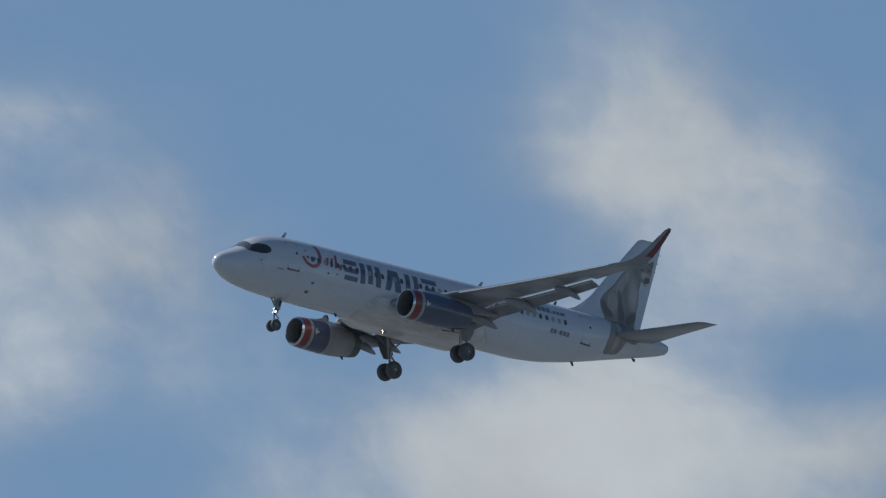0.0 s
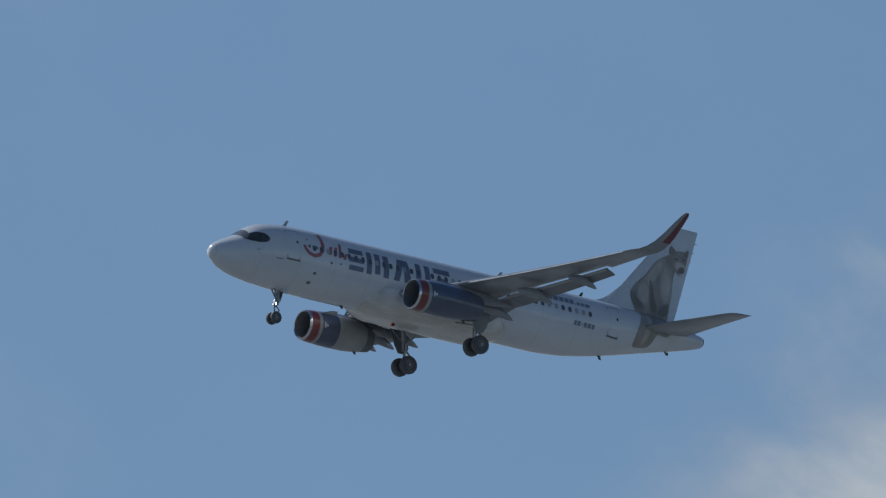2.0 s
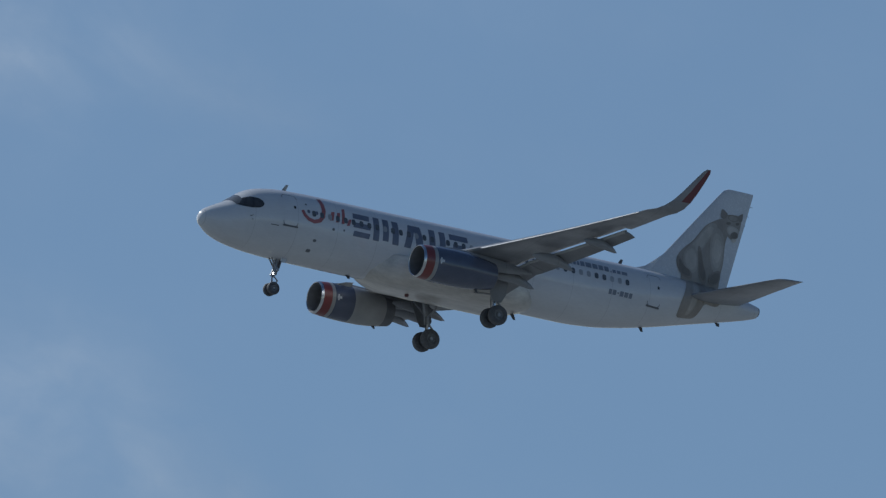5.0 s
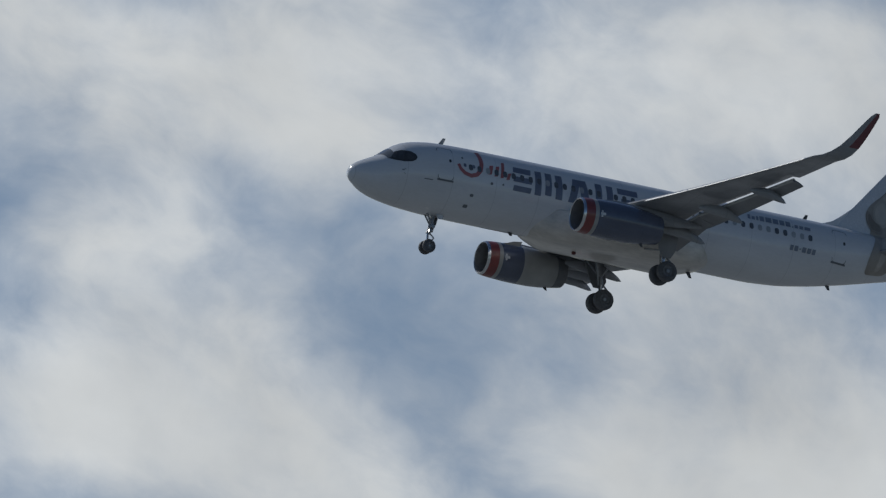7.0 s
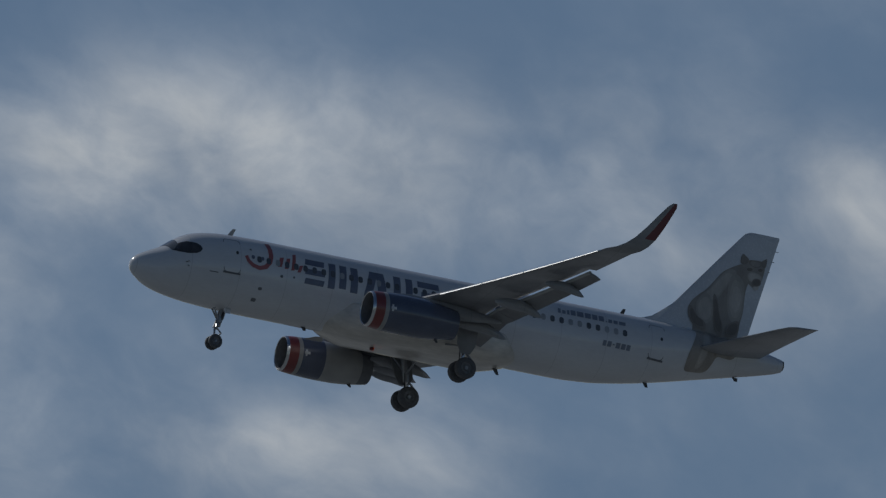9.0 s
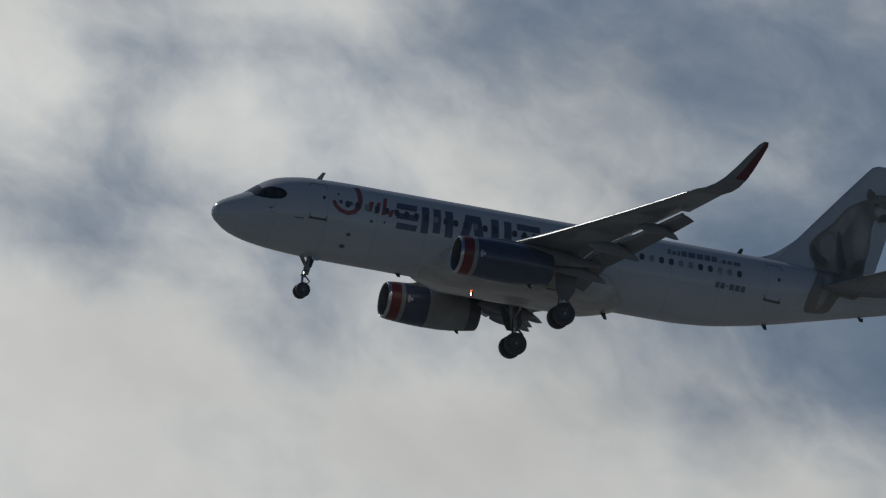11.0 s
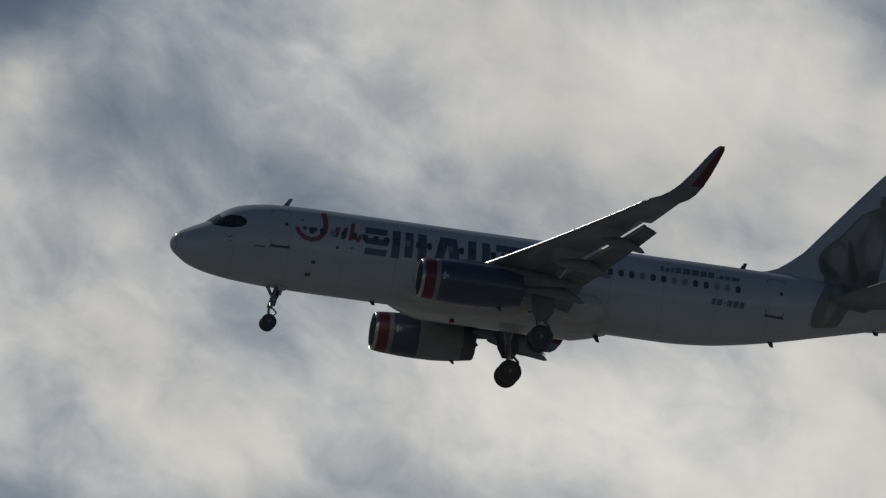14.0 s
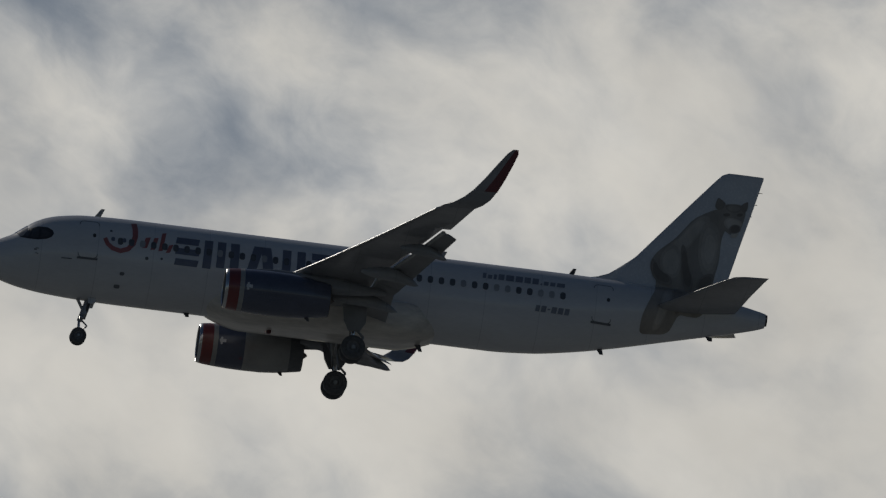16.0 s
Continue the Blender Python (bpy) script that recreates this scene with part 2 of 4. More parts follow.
    cloud(29.15, 11.06, 0.50, 0.18, 0, 0.08)
    cloud(25.60, 11.57, 0.20, 0.12, 42, 0.04)
    cloud(25.39, 10.93, 0.20, 0.12, 0, -0.17)
    cloud(22.45, 11.53, 0.20, 0.12, -15, -0.18)
    cloud(22.22, 11.33, 0.20, 0.12, 42, 0.18)
    cloud(43.91, 9.81, 0.20, 0.12, 0, 0.72)
    cloud(43.91, 10.01, 0.50, 0.18, 28, 0.09)
    cloud(44.64, 9.49, 0.20, 0.12, 0, -0.06)
    cloud(43.95, 9.69, 0.20, 0.12, -15, -0.60)
    cloud(21.53, 11.13, 0.20, 0.12, 42, 0.20)
    cloud(25.39, 11.54, 0.20, 0.12, 42, -0.18)
    cloud(15.84, 11.45, 0.32, 0.16, 42, 0.20)
    cloud(23.76, 11.62, 0.20, 0.12, 0, -0.58)
    cloud(40.15, 9.80, 0.20, 0.12, -15, 0.14)
    cloud(31.82, 11.31, 0.20, 0.12, 0, 0.18)
    cloud(14.06, 11.69, 0.20, 0.12, 42, 0.15)
    cloud(33.47, 10.12, 0.20, 0.12, 42, -0.18)
    cloud(40.92, 9.54, 0.32, 0.16, 42, 0.06)
    cloud(24.92, 11.21, 0.20, 0.12, -15, -0.17)
    cloud(21.93, 10.94, 0.20, 0.12, 42, -0.20)
    cloud(22.99, 10.91, 0.32, 0.16, 0, -0.22)
    cloud(32.32, 10.12, 0.20, 0.12, -15, -0.01)
    cloud(20.11, 11.16, 0.20, 0.12, 0, -0.16)
    cloud(36.04, 9.90, 0.50, 0.18, 28, 0.12)
    cloud(23.68, 11.32, 0.20, 0.12, -15, -0.11)
    cloud(14.29, 11.28, 0.20, 0.12, -15, 0.14)
    cloud(43.95, 9.08, 0.20, 0.12, 0, -0.32)
    cloud(22.92, 11.33, 0.20, 0.12, -15, -0.18)
    cloud(22.99, 11.73, 0.20, 0.12, 0, -0.10)
    cloud(35.14, 10.90, 0.20, 0.12, 0, 0.16)
    cloud(35.14, 10.70, 0.20, 0.12, 42, -0.17)
    cloud(13.29, 11.29, 0.32, 0.16, -15, 0.14)
    cloud(15.15, 11.24, 0.20, 0.12, -15, 0.15)
    cloud(29.84, 11.37, 0.20, 0.12, -15, -0.15)
    cloud(30.53, 10.75, 0.20, 0.12, 42, -0.14)
    cloud(12.83, 11.90, 0.32, 0.16, 42, 0.15)
    cloud(11.45, 11.32, 0.50, 0.18, 0, 0.14)
    cloud(31.13, 10.90, 0.20, 0.12, -15, -0.10)
    cloud(29.15, 10.86, 0.20, 0.12, 0, -0.18)
    cloud(45.56, 9.90, 0.20, 0.12, -15, -0.14)
    cloud(43.21, 10.01, 0.50, 0.18, 14, -0.05)
    cloud(17.44, 11.18, 0.32, 0.16, -15, -0.16)
    cloud(24.93, 10.93, 0.20, 0.12, 0, -0.13)
    cloud(22.52, 10.91, 0.20, 0.12, 42, -0.18)
    cloud(21.93, 11.14, 0.20, 0.12, -15, -0.13)
    cloud(39.69, 9.60, 0.32, 0.16, -15, -0.07)
    cloud(13.52, 12.11, 0.20, 0.12, 42, 0.19)
    cloud(11.92, 12.14, 0.50, 0.18, 0, 0.11)
    cloud(25.39, 11.34, 0.20, 0.12, 14, -0.13)
    cloud(31.59, 10.49, 0.20, 0.12, 42, -0.07)
    cloud(43.90, 9.19, 0.20, 0.12, 0, 0.26)
    cloud(44.14, 9.60, 0.20, 0.12, 42, 0.10)
    cloud(23.53, 11.21, 0.20, 0.12, 14, -0.27)
    cloud(23.45, 11.11, 0.20, 0.12, 14, 0.15)
    cloud(21.01, 10.94, 0.20, 0.12, 42, 0.18)
    cloud(13.52, 11.90, 0.20, 0.12, 0, -0.12)
    cloud(16.28, 12.00, 0.20, 0.12, -15, 0.61)
    cloud(31.97, 11.10, 0.20, 0.12, 0, -0.09)
    cloud(44.41, 9.49, 0.20, 0.12, -15, -0.16)
    cloud(23.91, 11.73, 0.20, 0.12, -15, 0.40)
    cloud(42.36, 9.61, 0.20, 0.12, 42, -0.10)
    cloud(26.76, 10.96, 0.20, 0.12, 0, -0.11)
    cloud(23.76, 11.01, 0.20, 0.12, 42, 0.09)
    cloud(23.45, 11.52, 0.20, 0.12, 28, 0.10)
    cloud(17.68, 11.59, 0.32, 0.16, -15, -0.07)
    cloud(27.76, 11.47, 0.20, 0.12, 0, -0.13)
    cloud(33.01, 10.73, 0.20, 0.12, 28, 0.15)
    cloud(30.90, 11.10, 0.20, 0.12, 42, 0.13)
    cloud(28.45, 10.86, 0.32, 0.16, 14, -0.16)
    cloud(26.07, 11.57, 0.20, 0.12, 42, -0.14)
    cloud(24.93, 11.54, 0.20, 0.12, -15, -0.16)
    cloud(25.83, 11.16, 0.32, 0.16, 14, -0.12)
    cloud(25.99, 10.96, 0.20, 0.12, 42, 0.13)
    cloud(21.53, 11.33, 0.20, 0.12, -15, 0.06)
    cloud(19.30, 11.86, 0.20, 0.12, 42, -0.43)
    cloud(19.41, 11.78, 0.20, 0.12, 0, 0.45)
    cloud(19.30, 11.65, 0.20, 0.12, -15, -0.19)
    cloud(32.66, 10.69, 0.20, 0.12, 42, -0.02)
    cloud(29.38, 11.27, 0.20, 0.12, 0, 0.11)
    cloud(43.43, 9.53, 0.20, 0.12, 0, 0.14)
    cloud(31.86, 10.32, 0.20, 0.12, 42, 0.22)
    cloud(29.15, 11.47, 0.50, 0.18, 0, -0.10)
    cloud(31.85, 10.93, 0.20, 0.12, -15, 0.11)
    cloud(26.99, 10.76, 0.20, 0.12, 42, -0.12)
    cloud(14.06, 11.90, 0.20, 0.12, -15, 0.09)
    cloud(31.36, 10.49, 0.20, 0.12, 42, 0.11)
    cloud(41.42, 9.44, 0.32, 0.16, 42, -0.06)
    cloud(20.77, 11.75, 0.20, 0.12, 42, 0.18)
    cloud(31.86, 10.12, 0.20, 0.12, -15, 0.26)
    cloud(36.27, 10.31, 0.50, 0.18, 28, -0.04)
    cloud(15.38, 11.65, 0.20, 0.12, 42, 0.10)
    cloud(14.52, 11.28, 0.20, 0.12, 42, 0.11)
    cloud(16.98, 11.38, 0.20, 0.12, -15, 0.09)
    cloud(16.29, 11.59, 0.32, 0.16, 14, 0.08)
    cloud(44.87, 9.49, 0.20, 0.12, -15, -0.16)
    cloud(33.75, 10.90, 0.20, 0.12, 42, 0.11)
    cloud(45.56, 9.49, 0.50, 0.18, -15, 0.08)
    cloud(21.24, 11.75, 0.20, 0.12, 42, 0.14)
    cloud(30.20, 11.10, 0.20, 0.12, 0, 0.11)
    cloud(21.76, 10.92, 0.20, 0.12, 42, -0.18)
    cloud(21.24, 10.94, 0.20, 0.12, -15, -0.17)
    cloud(42.59, 10.22, 0.32, 0.16, -15, -0.05)
    cloud(18.61, 11.24, 0.20, 0.12, -15, -0.11)
    cloud(21.93, 11.75, 0.50, 0.18, 42, -0.09)
    cloud(22.22, 11.74, 0.20, 0.12, 28, 0.14)
    cloud(21.93, 11.34, 0.20, 0.12, -15, -0.11)
    cloud(32.32, 10.73, 0.20, 0.12, 14, 0.13)
    cloud(32.43, 11.10, 0.20, 0.12, 28, 0.14)
    cloud(43.95, 9.90, 0.20, 0.12, -15, -0.52)
    cloud(44.41, 9.69, 0.20, 0.12, 0, -0.17)
    cloud(43.64, 9.96, 0.20, 0.12, 42, -0.13)
    cloud(44.10, 9.35, 0.20, 0.12, -15, -0.11)
    cloud(26.76, 11.16, 0.20, 0.12, 42, -0.13)
    cloud(25.85, 11.34, 0.20, 0.12, -15, -0.07)
    cloud(30.30, 10.75, 0.20, 0.12, -15, 0.13)
    cloud(42.52, 9.81, 0.20, 0.12, -15, 0.07)
    cloud(23.91, 11.52, 0.20, 0.12, 42, 0.21)
    cloud(23.99, 11.62, 0.20, 0.12, 42, -0.25)
    cloud(24.14, 11.32, 0.20, 0.12, -15, -0.17)
    cloud(24.23, 11.21, 0.20, 0.12, 0, 0.15)
    cloud(30.07, 10.75, 0.20, 0.12, -15, -0.11)
    cloud(31.04, 10.29, 0.32, 0.16, 42, 0.10)
    cloud(32.20, 10.29, 0.20, 0.12, 14, 0.13)
    cloud(33.20, 10.07, 0.32, 0.16, 42, 0.33)
    cloud(33.43, 10.28, 0.20, 0.12, 0, 0.15)
    cloud(33.43, 10.69, 0.32, 0.16, -15, 0.09)
    cloud(12.61, 11.73, 0.20, 0.12, 28, -0.07)
    cloud(18.38, 11.04, 0.20, 0.12, 42, -0.08)
    cloud(34.13, 10.28, 0.20, 0.12, 42, 0.10)
    cloud(34.68, 10.09, 0.20, 0.12, 42, 0.13)
    cloud(32.55, 10.12, 0.20, 0.12, 42, 0.12)
    cloud(34.12, 10.07, 0.20, 0.12, 42, 0.11)
    cloud(45.56, 9.69, 0.20, 0.12, 42, 0.10)
    cloud(31.82, 10.70, 0.20, 0.12, 42, 0.08)
    cloud(24.60, 11.16, 0.20, 0.12, -15, -0.08)
    cloud(22.45, 11.33, 0.20, 0.12, 42, -0.09)
    cloud(15.84, 12.06, 0.20, 0.12, 42, 0.13)
    cloud(24.46, 11.62, 0.20, 0.12, 42, -0.09)
    cloud(42.13, 9.41, 0.20, 0.12, -15, -0.10)
    cloud(16.07, 12.06, 0.20, 0.12, -15, -0.12)
    cloud(21.53, 11.74, 0.20, 0.12, 42, -0.07)
    cloud(14.75, 11.90, 0.20, 0.12, 42, 0.11)
    cloud(14.52, 11.90, 0.20, 0.12, -15, -0.09)
    cloud(17.68, 11.86, 0.20, 0.12, -15, 0.07)
    cloud(19.87, 11.37, 0.20, 0.12, 42, 0.09)
    cloud(42.98, 9.81, 0.20, 0.12, 0, 0.08)
    cloud(33.24, 10.52, 0.20, 0.12, -15, 0.10)
    cloud(27.76, 10.65, 0.20, 0.12, -15, -0.08)
    cloud(43.21, 9.60, 0.32, 0.16, -15, -0.06)
    cloud(26.76, 11.37, 0.20, 0.12, -15, 0.12)
    cloud(26.55, 11.13, 0.20, 0.12, 42, 0.09)
    cloud(26.30, 10.76, 0.20, 0.12, -15, 0.06)
    cloud(14.52, 11.49, 0.20, 0.12, -15, 0.07)
    cloud(28.22, 11.27, 0.20, 0.12, 14, 0.10)
    cloud(27.99, 11.47, 0.20, 0.12, 28, -0.09)
    cloud(22.75, 11.11, 0.20, 0.12, -15, -0.07)
    cloud(19.30, 11.04, 0.20, 0.12, 14, -0.08)
    cloud(18.95, 10.96, 0.20, 0.12, 42, 0.06)
    cloud(30.07, 11.37, 0.20, 0.12, 42, -0.08)
    cloud(16.30, 12.06, 0.20, 0.12, 42, -0.50)
    cloud(16.30, 11.86, 0.20, 0.12, 0, -0.07)
    cloud(40.92, 10.35, 0.20, 0.12, 28, 0.05)
    cloud(25.16, 10.72, 0.20, 0.12, 42, 0.07)
    cloud(27.76, 11.27, 0.20, 0.12, 0, 0.07)
    cloud(33.24, 10.12, 0.20, 0.12, -15, -0.26)


def cloud_material():
    m = bpy.data.materials.new("cloud_vapour")
    m.use_nodes = True
    nt = m.node_tree
    n, lk = nt.nodes, nt.links.new
    n.remove(n["Principled BSDF"])
    out = n["Material Output"]
    at = n.new("ShaderNodeAttribute")
    at.attribute_name = "thickness"
    drift = n.new("ShaderNodeAttribute")
    drift.attribute_name = "drift"
    warp = n.new("ShaderNodeTexNoise")
    warp.inputs["Scale"].default_value, warp.inputs["Detail"].default_value = 2.6, 3
    lk(drift.outputs["Vector"], warp.inputs["Vector"])
    sc = n.new("ShaderNodeVectorMath")
    sc.operation = "MULTIPLY_ADD"
    sc.inputs[1].default_value = (0.25, 0.25, 0.25)
    lk(warp.outputs["Color"], sc.inputs[0])
    lk(drift.outputs["Vector"], sc.inputs[2])
    fine = n.new("ShaderNodeTexNoise")
    fine.inputs["Scale"].default_value, fine.inputs["Detail"].default_value, fine.inputs["Roughness"].default_value = 3.3, 10, 0.55
    lk(sc.outputs[0], fine.inputs["Vector"])
    soft = n.new("ShaderNodeTexNoise")
    soft.inputs["Scale"].default_value, soft.inputs["Detail"].default_value = 2.2, 6
    lk(drift.outputs["Vector"], soft.inputs["Vector"])
    add = n.new("ShaderNodeMath")          # thickness + wisps
    add.operation = "MULTIPLY_ADD"
    mid = n.new("ShaderNodeMath")
    mid.operation = "SUBTRACT"
    mid.inputs[1].default_value = 0.5
    lk(fine.outputs[0], mid.inputs[0])
    wisp = n.new("ShaderNodeAttribute")
    wisp.attribute_name = "wisp"
    lk(mid.outputs[0], add.inputs[0])
    lk(wisp.outputs["Fac"], add.inputs[1])
    lk(at.outputs["Fac"], add.inputs[2])
    ramp = n.new("ShaderNodeMapRange")
    ramp.interpolation_type = "SMOOTHSTEP"
    ramp.inputs["From Min"].default_value, ramp.inputs["From Max"].default_value = -0.02, 0.88
    ramp.inputs["To Min"].default_value, ramp.inputs["To Max"].default_value = 0.06, 0.96
    lk(add.outputs[0], ramp.inputs["Value"])
    # sunlight scattered by the vapour is put in as glow, stronger near the sun
    em = n.new("ShaderNodeEmission")
    glowat = n.new("ShaderNodeAttribute")
    glowat.attribute_name = "scatter"
    shade = n.new("ShaderNodeMapRange")     # mottled light and shade put into the glow
    shade.inputs["From Min"].default_value, shade.inputs["From Max"].default_value = 0.3, 0.7
    shade.inputs["To Min"].default_value, shade.inputs["To Max"].default_value = 0.84, 1.10
    lk(soft.outputs[0], shade.inputs["Value"])
    bright = n.new("ShaderNodeMath")
    bright.operation = "MULTIPLY"
    lk(glowat.outputs["Fac"], bright.inputs[0])
    lk(shade.outputs[0], bright.inputs[1])
    deep = n.new("ShaderNodeMapRange")      # deeper cloud sends on more light
    deep.inputs["To Min"].default_value, deep.inputs["To Max"].default_value = 0.78, 1.13
    lk(ramp.outputs[0], deep.inputs["Value"])
    full = n.new("ShaderNodeMath")
    full.operation = "MULTIPLY"
    lk(bright.outputs[0], full.inputs[0])
    lk(deep.outputs[0], full.inputs[1])
    lk(full.outputs[0], em.inputs["Strength"])
    tone = n.new("ShaderNodeMix")
    tone.data_type = "RGBA"
    tone.inputs["A"].default_value, tone.inputs["B"].default_value = (0.66, 0.765, 0.92, 1), (1.0, 0.985, 0.95, 1)
    lk(ramp.outputs[0], tone.inputs["Factor"])
    lk(tone.outputs["Result"], em.inputs["Color"])
    tr = n.new("ShaderNodeBsdfTransparent")
    mx = n.new("ShaderNodeMixShader")
    lk(ramp.outputs[0], mx.inputs[0])
    lk(tr.outputs[0], mx.inputs[1])
    lk(em.outputs[0], mx.inputs[2])
    lk(mx.outputs[0], out.inputs["Surface"])
    return m


def make_clouds():
    """One far sheet of sky with the banks of broken cloud, 4.6 km off."""
    spread_clouds()
    far, da = 4600.0, 0.08
    az, el = np.meshgrid(np.arange(-12, 62, da), np.arange(5, 17, da))
    thick = np.zeros_like(az)
    for a, e, hl, hh, tilt, w in BANKS:
        u, v = (az - a) * math.cos(radians(e)), e - el
        p, q = u * math.cos(tilt) + v * math.sin(tilt), -u * math.sin(tilt) + v * math.cos(tilt)
        d = (p / hl) ** 2 + (q / hh) ** 2
        thick += w * np.exp(-d * 0.9)
    thick = np.where(thick > 0.6, 0.6 + 0.36 * np.tanh((thick - 0.6) / 0.36), np.maximum(thick, -0.05))
    wisp = 0.35 + 0.85 * np.clip(thick * 1.8, 0, 1) - 0.5 * np.clip((thick - 0.6) * 4, 0, 1)
    ra, re = np.radians(az), np.radians(el)
    xyz = np.stack([np.sin(ra) * np.cos(re), np.cos(ra) * np.cos(re), np.sin(re)], -1)
    cosun = xyz @ np.array(sd)
    scatter = np.minimum(CLOUD_BASE + CLOUD_FORWARD * np.clip(cosun, 0, 1) ** 7, 1.92)
    rows_, cols = az.shape
    me = bpy.data.meshes.new("backdrop")
    idx = np.arange(rows_ * cols).reshape(rows_, cols)
    faces = np.stack([idx[:-1, :-1], idx[:-1, 1:], idx[1:, 1:], idx[1:, :-1]], -1).reshape(-1, 4)
    me.from_pydata((xyz.reshape(-1, 3) * far).tolist(), [], faces.tolist())
    for name, val in (("thickness", thick), ("scatter", scatter), ("wisp", wisp)):
        me.attributes.new(name, "FLOAT", "POINT").data.foreach_set("value", val.ravel().astype(np.float32))
    u, v = az * math.cos(radians(11)), -el
    lean = radians(28)
    drift = np.stack([(u * math.cos(lean) + v * math.sin(lean)) * 0.75, -u * math.sin(lean) + v * math.cos(lean), np.zeros_like(u)], -1)
    me.attributes.new("drift", "FLOAT_VECTOR", "POINT").data.foreach_set("vector", drift.ravel().astype(np.float32))
    me.materials.append(cloud_material())
    me.polygons.foreach_set("use_smooth", [True] * len(me.polygons))
    tagged(new("backdrop", me), "broken white and grey clouds over hazy blue sky", "clouds", kind="structure")


CLOUD_BASE, CLOUD_FORWARD = 0.43, 10.3

# ---- building helpers ----


def part(name, bm, material, parent, label="", smooth=True):
    """Links a bmesh as one mesh object under a thing or under a part."""
    bmesh.ops.recalc_face_normals(bm, faces=bm.faces)
    me = bpy.data.meshes.new(name)
    bm.to_mesh(me)
    bm.free()
    me.materials.append(material)
    if smooth:
        me.polygons.foreach_set("use_smooth", [True] * len(me.polygons))
        me.set_sharp_from_angle(angle=radians(38))
    ob = new(name, me)
    ob.parent = parent
    return tagged(ob, label)


def loft(rings, caps=True, bm=None):
    """Closed rings of equal length, skinned in order."""
    bm = bm or bmesh.new()
    vs = [[bm.verts.new(p) for p in r] for r in rings]
    k = len(rings[0])
    for a, b in zip(vs, vs[1:]):
        for i in range(k):
            bm.faces.new((a[i], a[(i + 1) % k], b[(i + 1) % k], b[i]))
    if caps:
        bm.faces.new(vs[0])
        bm.faces.new(vs[-1])
    return bm


def lathe_x(profile, cx, cy, cz, a0=0.0, a1=360.0, segs=48, bm=None):
    """A profile of (x, radius) turned about an axis along x, all round or over an arc (degrees from up, towards +y)."""
    bm = bm or bmesh.new()
    full = a1 - a0 >= 359.9
    n = segs if full else segs + 1
    angs = [radians(a0 + (a1 - a0) * i / segs) for i in range(n)]
    vs = [[bm.verts.new((cx + x, cy + r * math.sin(a), cz + r * math.cos(a))) for a in angs] for x, r in profile]
    for a, b in zip(vs, vs[1:]):
        for i in range(n if full else n - 1):
            j = (i + 1) % n
            bm.faces.new((a[i], a[j], b[j], b[i]))
    return bm


def tube(p, q, r, bm=None, r2=None, segs=12):
    """A round bar from p to q."""
    bm = bm or bmesh.new()
    p, q = Vector(p), Vector(q)
    d = (q - p).normalized()
    u = d.orthogonal().normalized()
    w = d.cross(u)
    rings = [[c + (u * math.cos(2 * math.pi * i / segs) + w * math.sin(2 * math.pi * i / segs)) * rad for i in range(segs)] for c, rad in ((p, r), (q, r2 or r))]
    return loft(rings, True, bm)


def slab(pts, thick_vec, bm=None):
    """A flat outline given a thickness."""
    t = Vector(thick_vec)
    return loft([[Vector(p) for p in pts], [Vector(p) + t for p in pts]], True, bm)


def hermite(table, x, col):
    """Smooth monotone-ish reading of a table of stations."""
    xs = [r[0] for r in table]
    ys = [r[col] for r in table]
    if x <= xs[0]:
        return ys[0]
    if x >= xs[-1]:
        return ys[-1]
    i = max(k for k in range(len(xs)) if xs[k] <= x)
    i = min(i, len(xs) - 2)

    def slope(k):
        if k == 0:
            return (ys[1] - ys[0]) / (xs[1] - xs[0])
        if k == len(xs) - 1:
            return (ys[-1] - ys[-2]) / (xs[-1] - xs[-2])
        a, b = (ys[k] - ys[k - 1]) / (xs[k] - xs[k - 1]), (ys[k + 1] - ys[k]) / (xs[k + 1] - xs[k])
        return 0 if a * b <= 0 else 2 * a * b / (a + b)
    h = xs[i + 1] - xs[i]
    s = (x - xs[i]) / h
    return ((2 * s ** 3 - 3 * s ** 2 + 1) * ys[i] + (s ** 3 - 2 * s ** 2 + s) * h * slope(i)
            + (-2 * s ** 3 + 3 * s ** 2) * ys[i + 1] + (s ** 3 - s ** 2) * h * slope(i + 1))


# ---- the airliner: x aft of the nose, y to starboard, z above the cabin's centre line ----
LENGTH = 37.57
NOSE_TIP = -0.22
STATIONS = [(math.sqrt(x - NOSE_TIP), top, bot, hw) for x, top, bot, hw in (
    (-0.22, -0.54, -0.54, 0.0), (-0.17, -0.30, -0.75, 0.24), (0.0, -0.06, -0.97, 0.49), (0.25, 0.12, -1.15, 0.68), (0.5, 0.26, -1.33, 0.83), (0.83, 0.43, -1.49, 1.0), (1.33, 0.68, -1.65, 1.22),
    (1.8, 1.03, -1.76, 1.39), (2.37, 1.44, -1.85, 1.56), (2.94, 1.70, -1.92, 1.69), (3.58, 1.86, -1.97, 1.79), (4.75, 2.01, -2.03, 1.91), (7.0, 2.07, -2.07, 1.975),
    (24.5, 2.07, -2.07, 1.975), (26.5, 2.07, -1.95, 1.95), (28.5, 2.06, -1.64, 1.87), (30.5, 2.04, -1.21, 1.69), (32.5, 1.96, -0.71, 1.40), (34.5, 1.82, -0.21, 1.03),
    (36.0, 1.64, 0.16, 0.70), (37.2, 1.42, 0.50, 0.42), (37.57, 1.33, 0.64, 0.33))]


def section(x):
    s = math.sqrt(max(x - NOSE_TIP, 0))
    top, bot, hw = (hermite(STATIONS, s, c) for c in (1, 2, 3))
    return hw, (top + bot) / 2, (top - bot) / 2


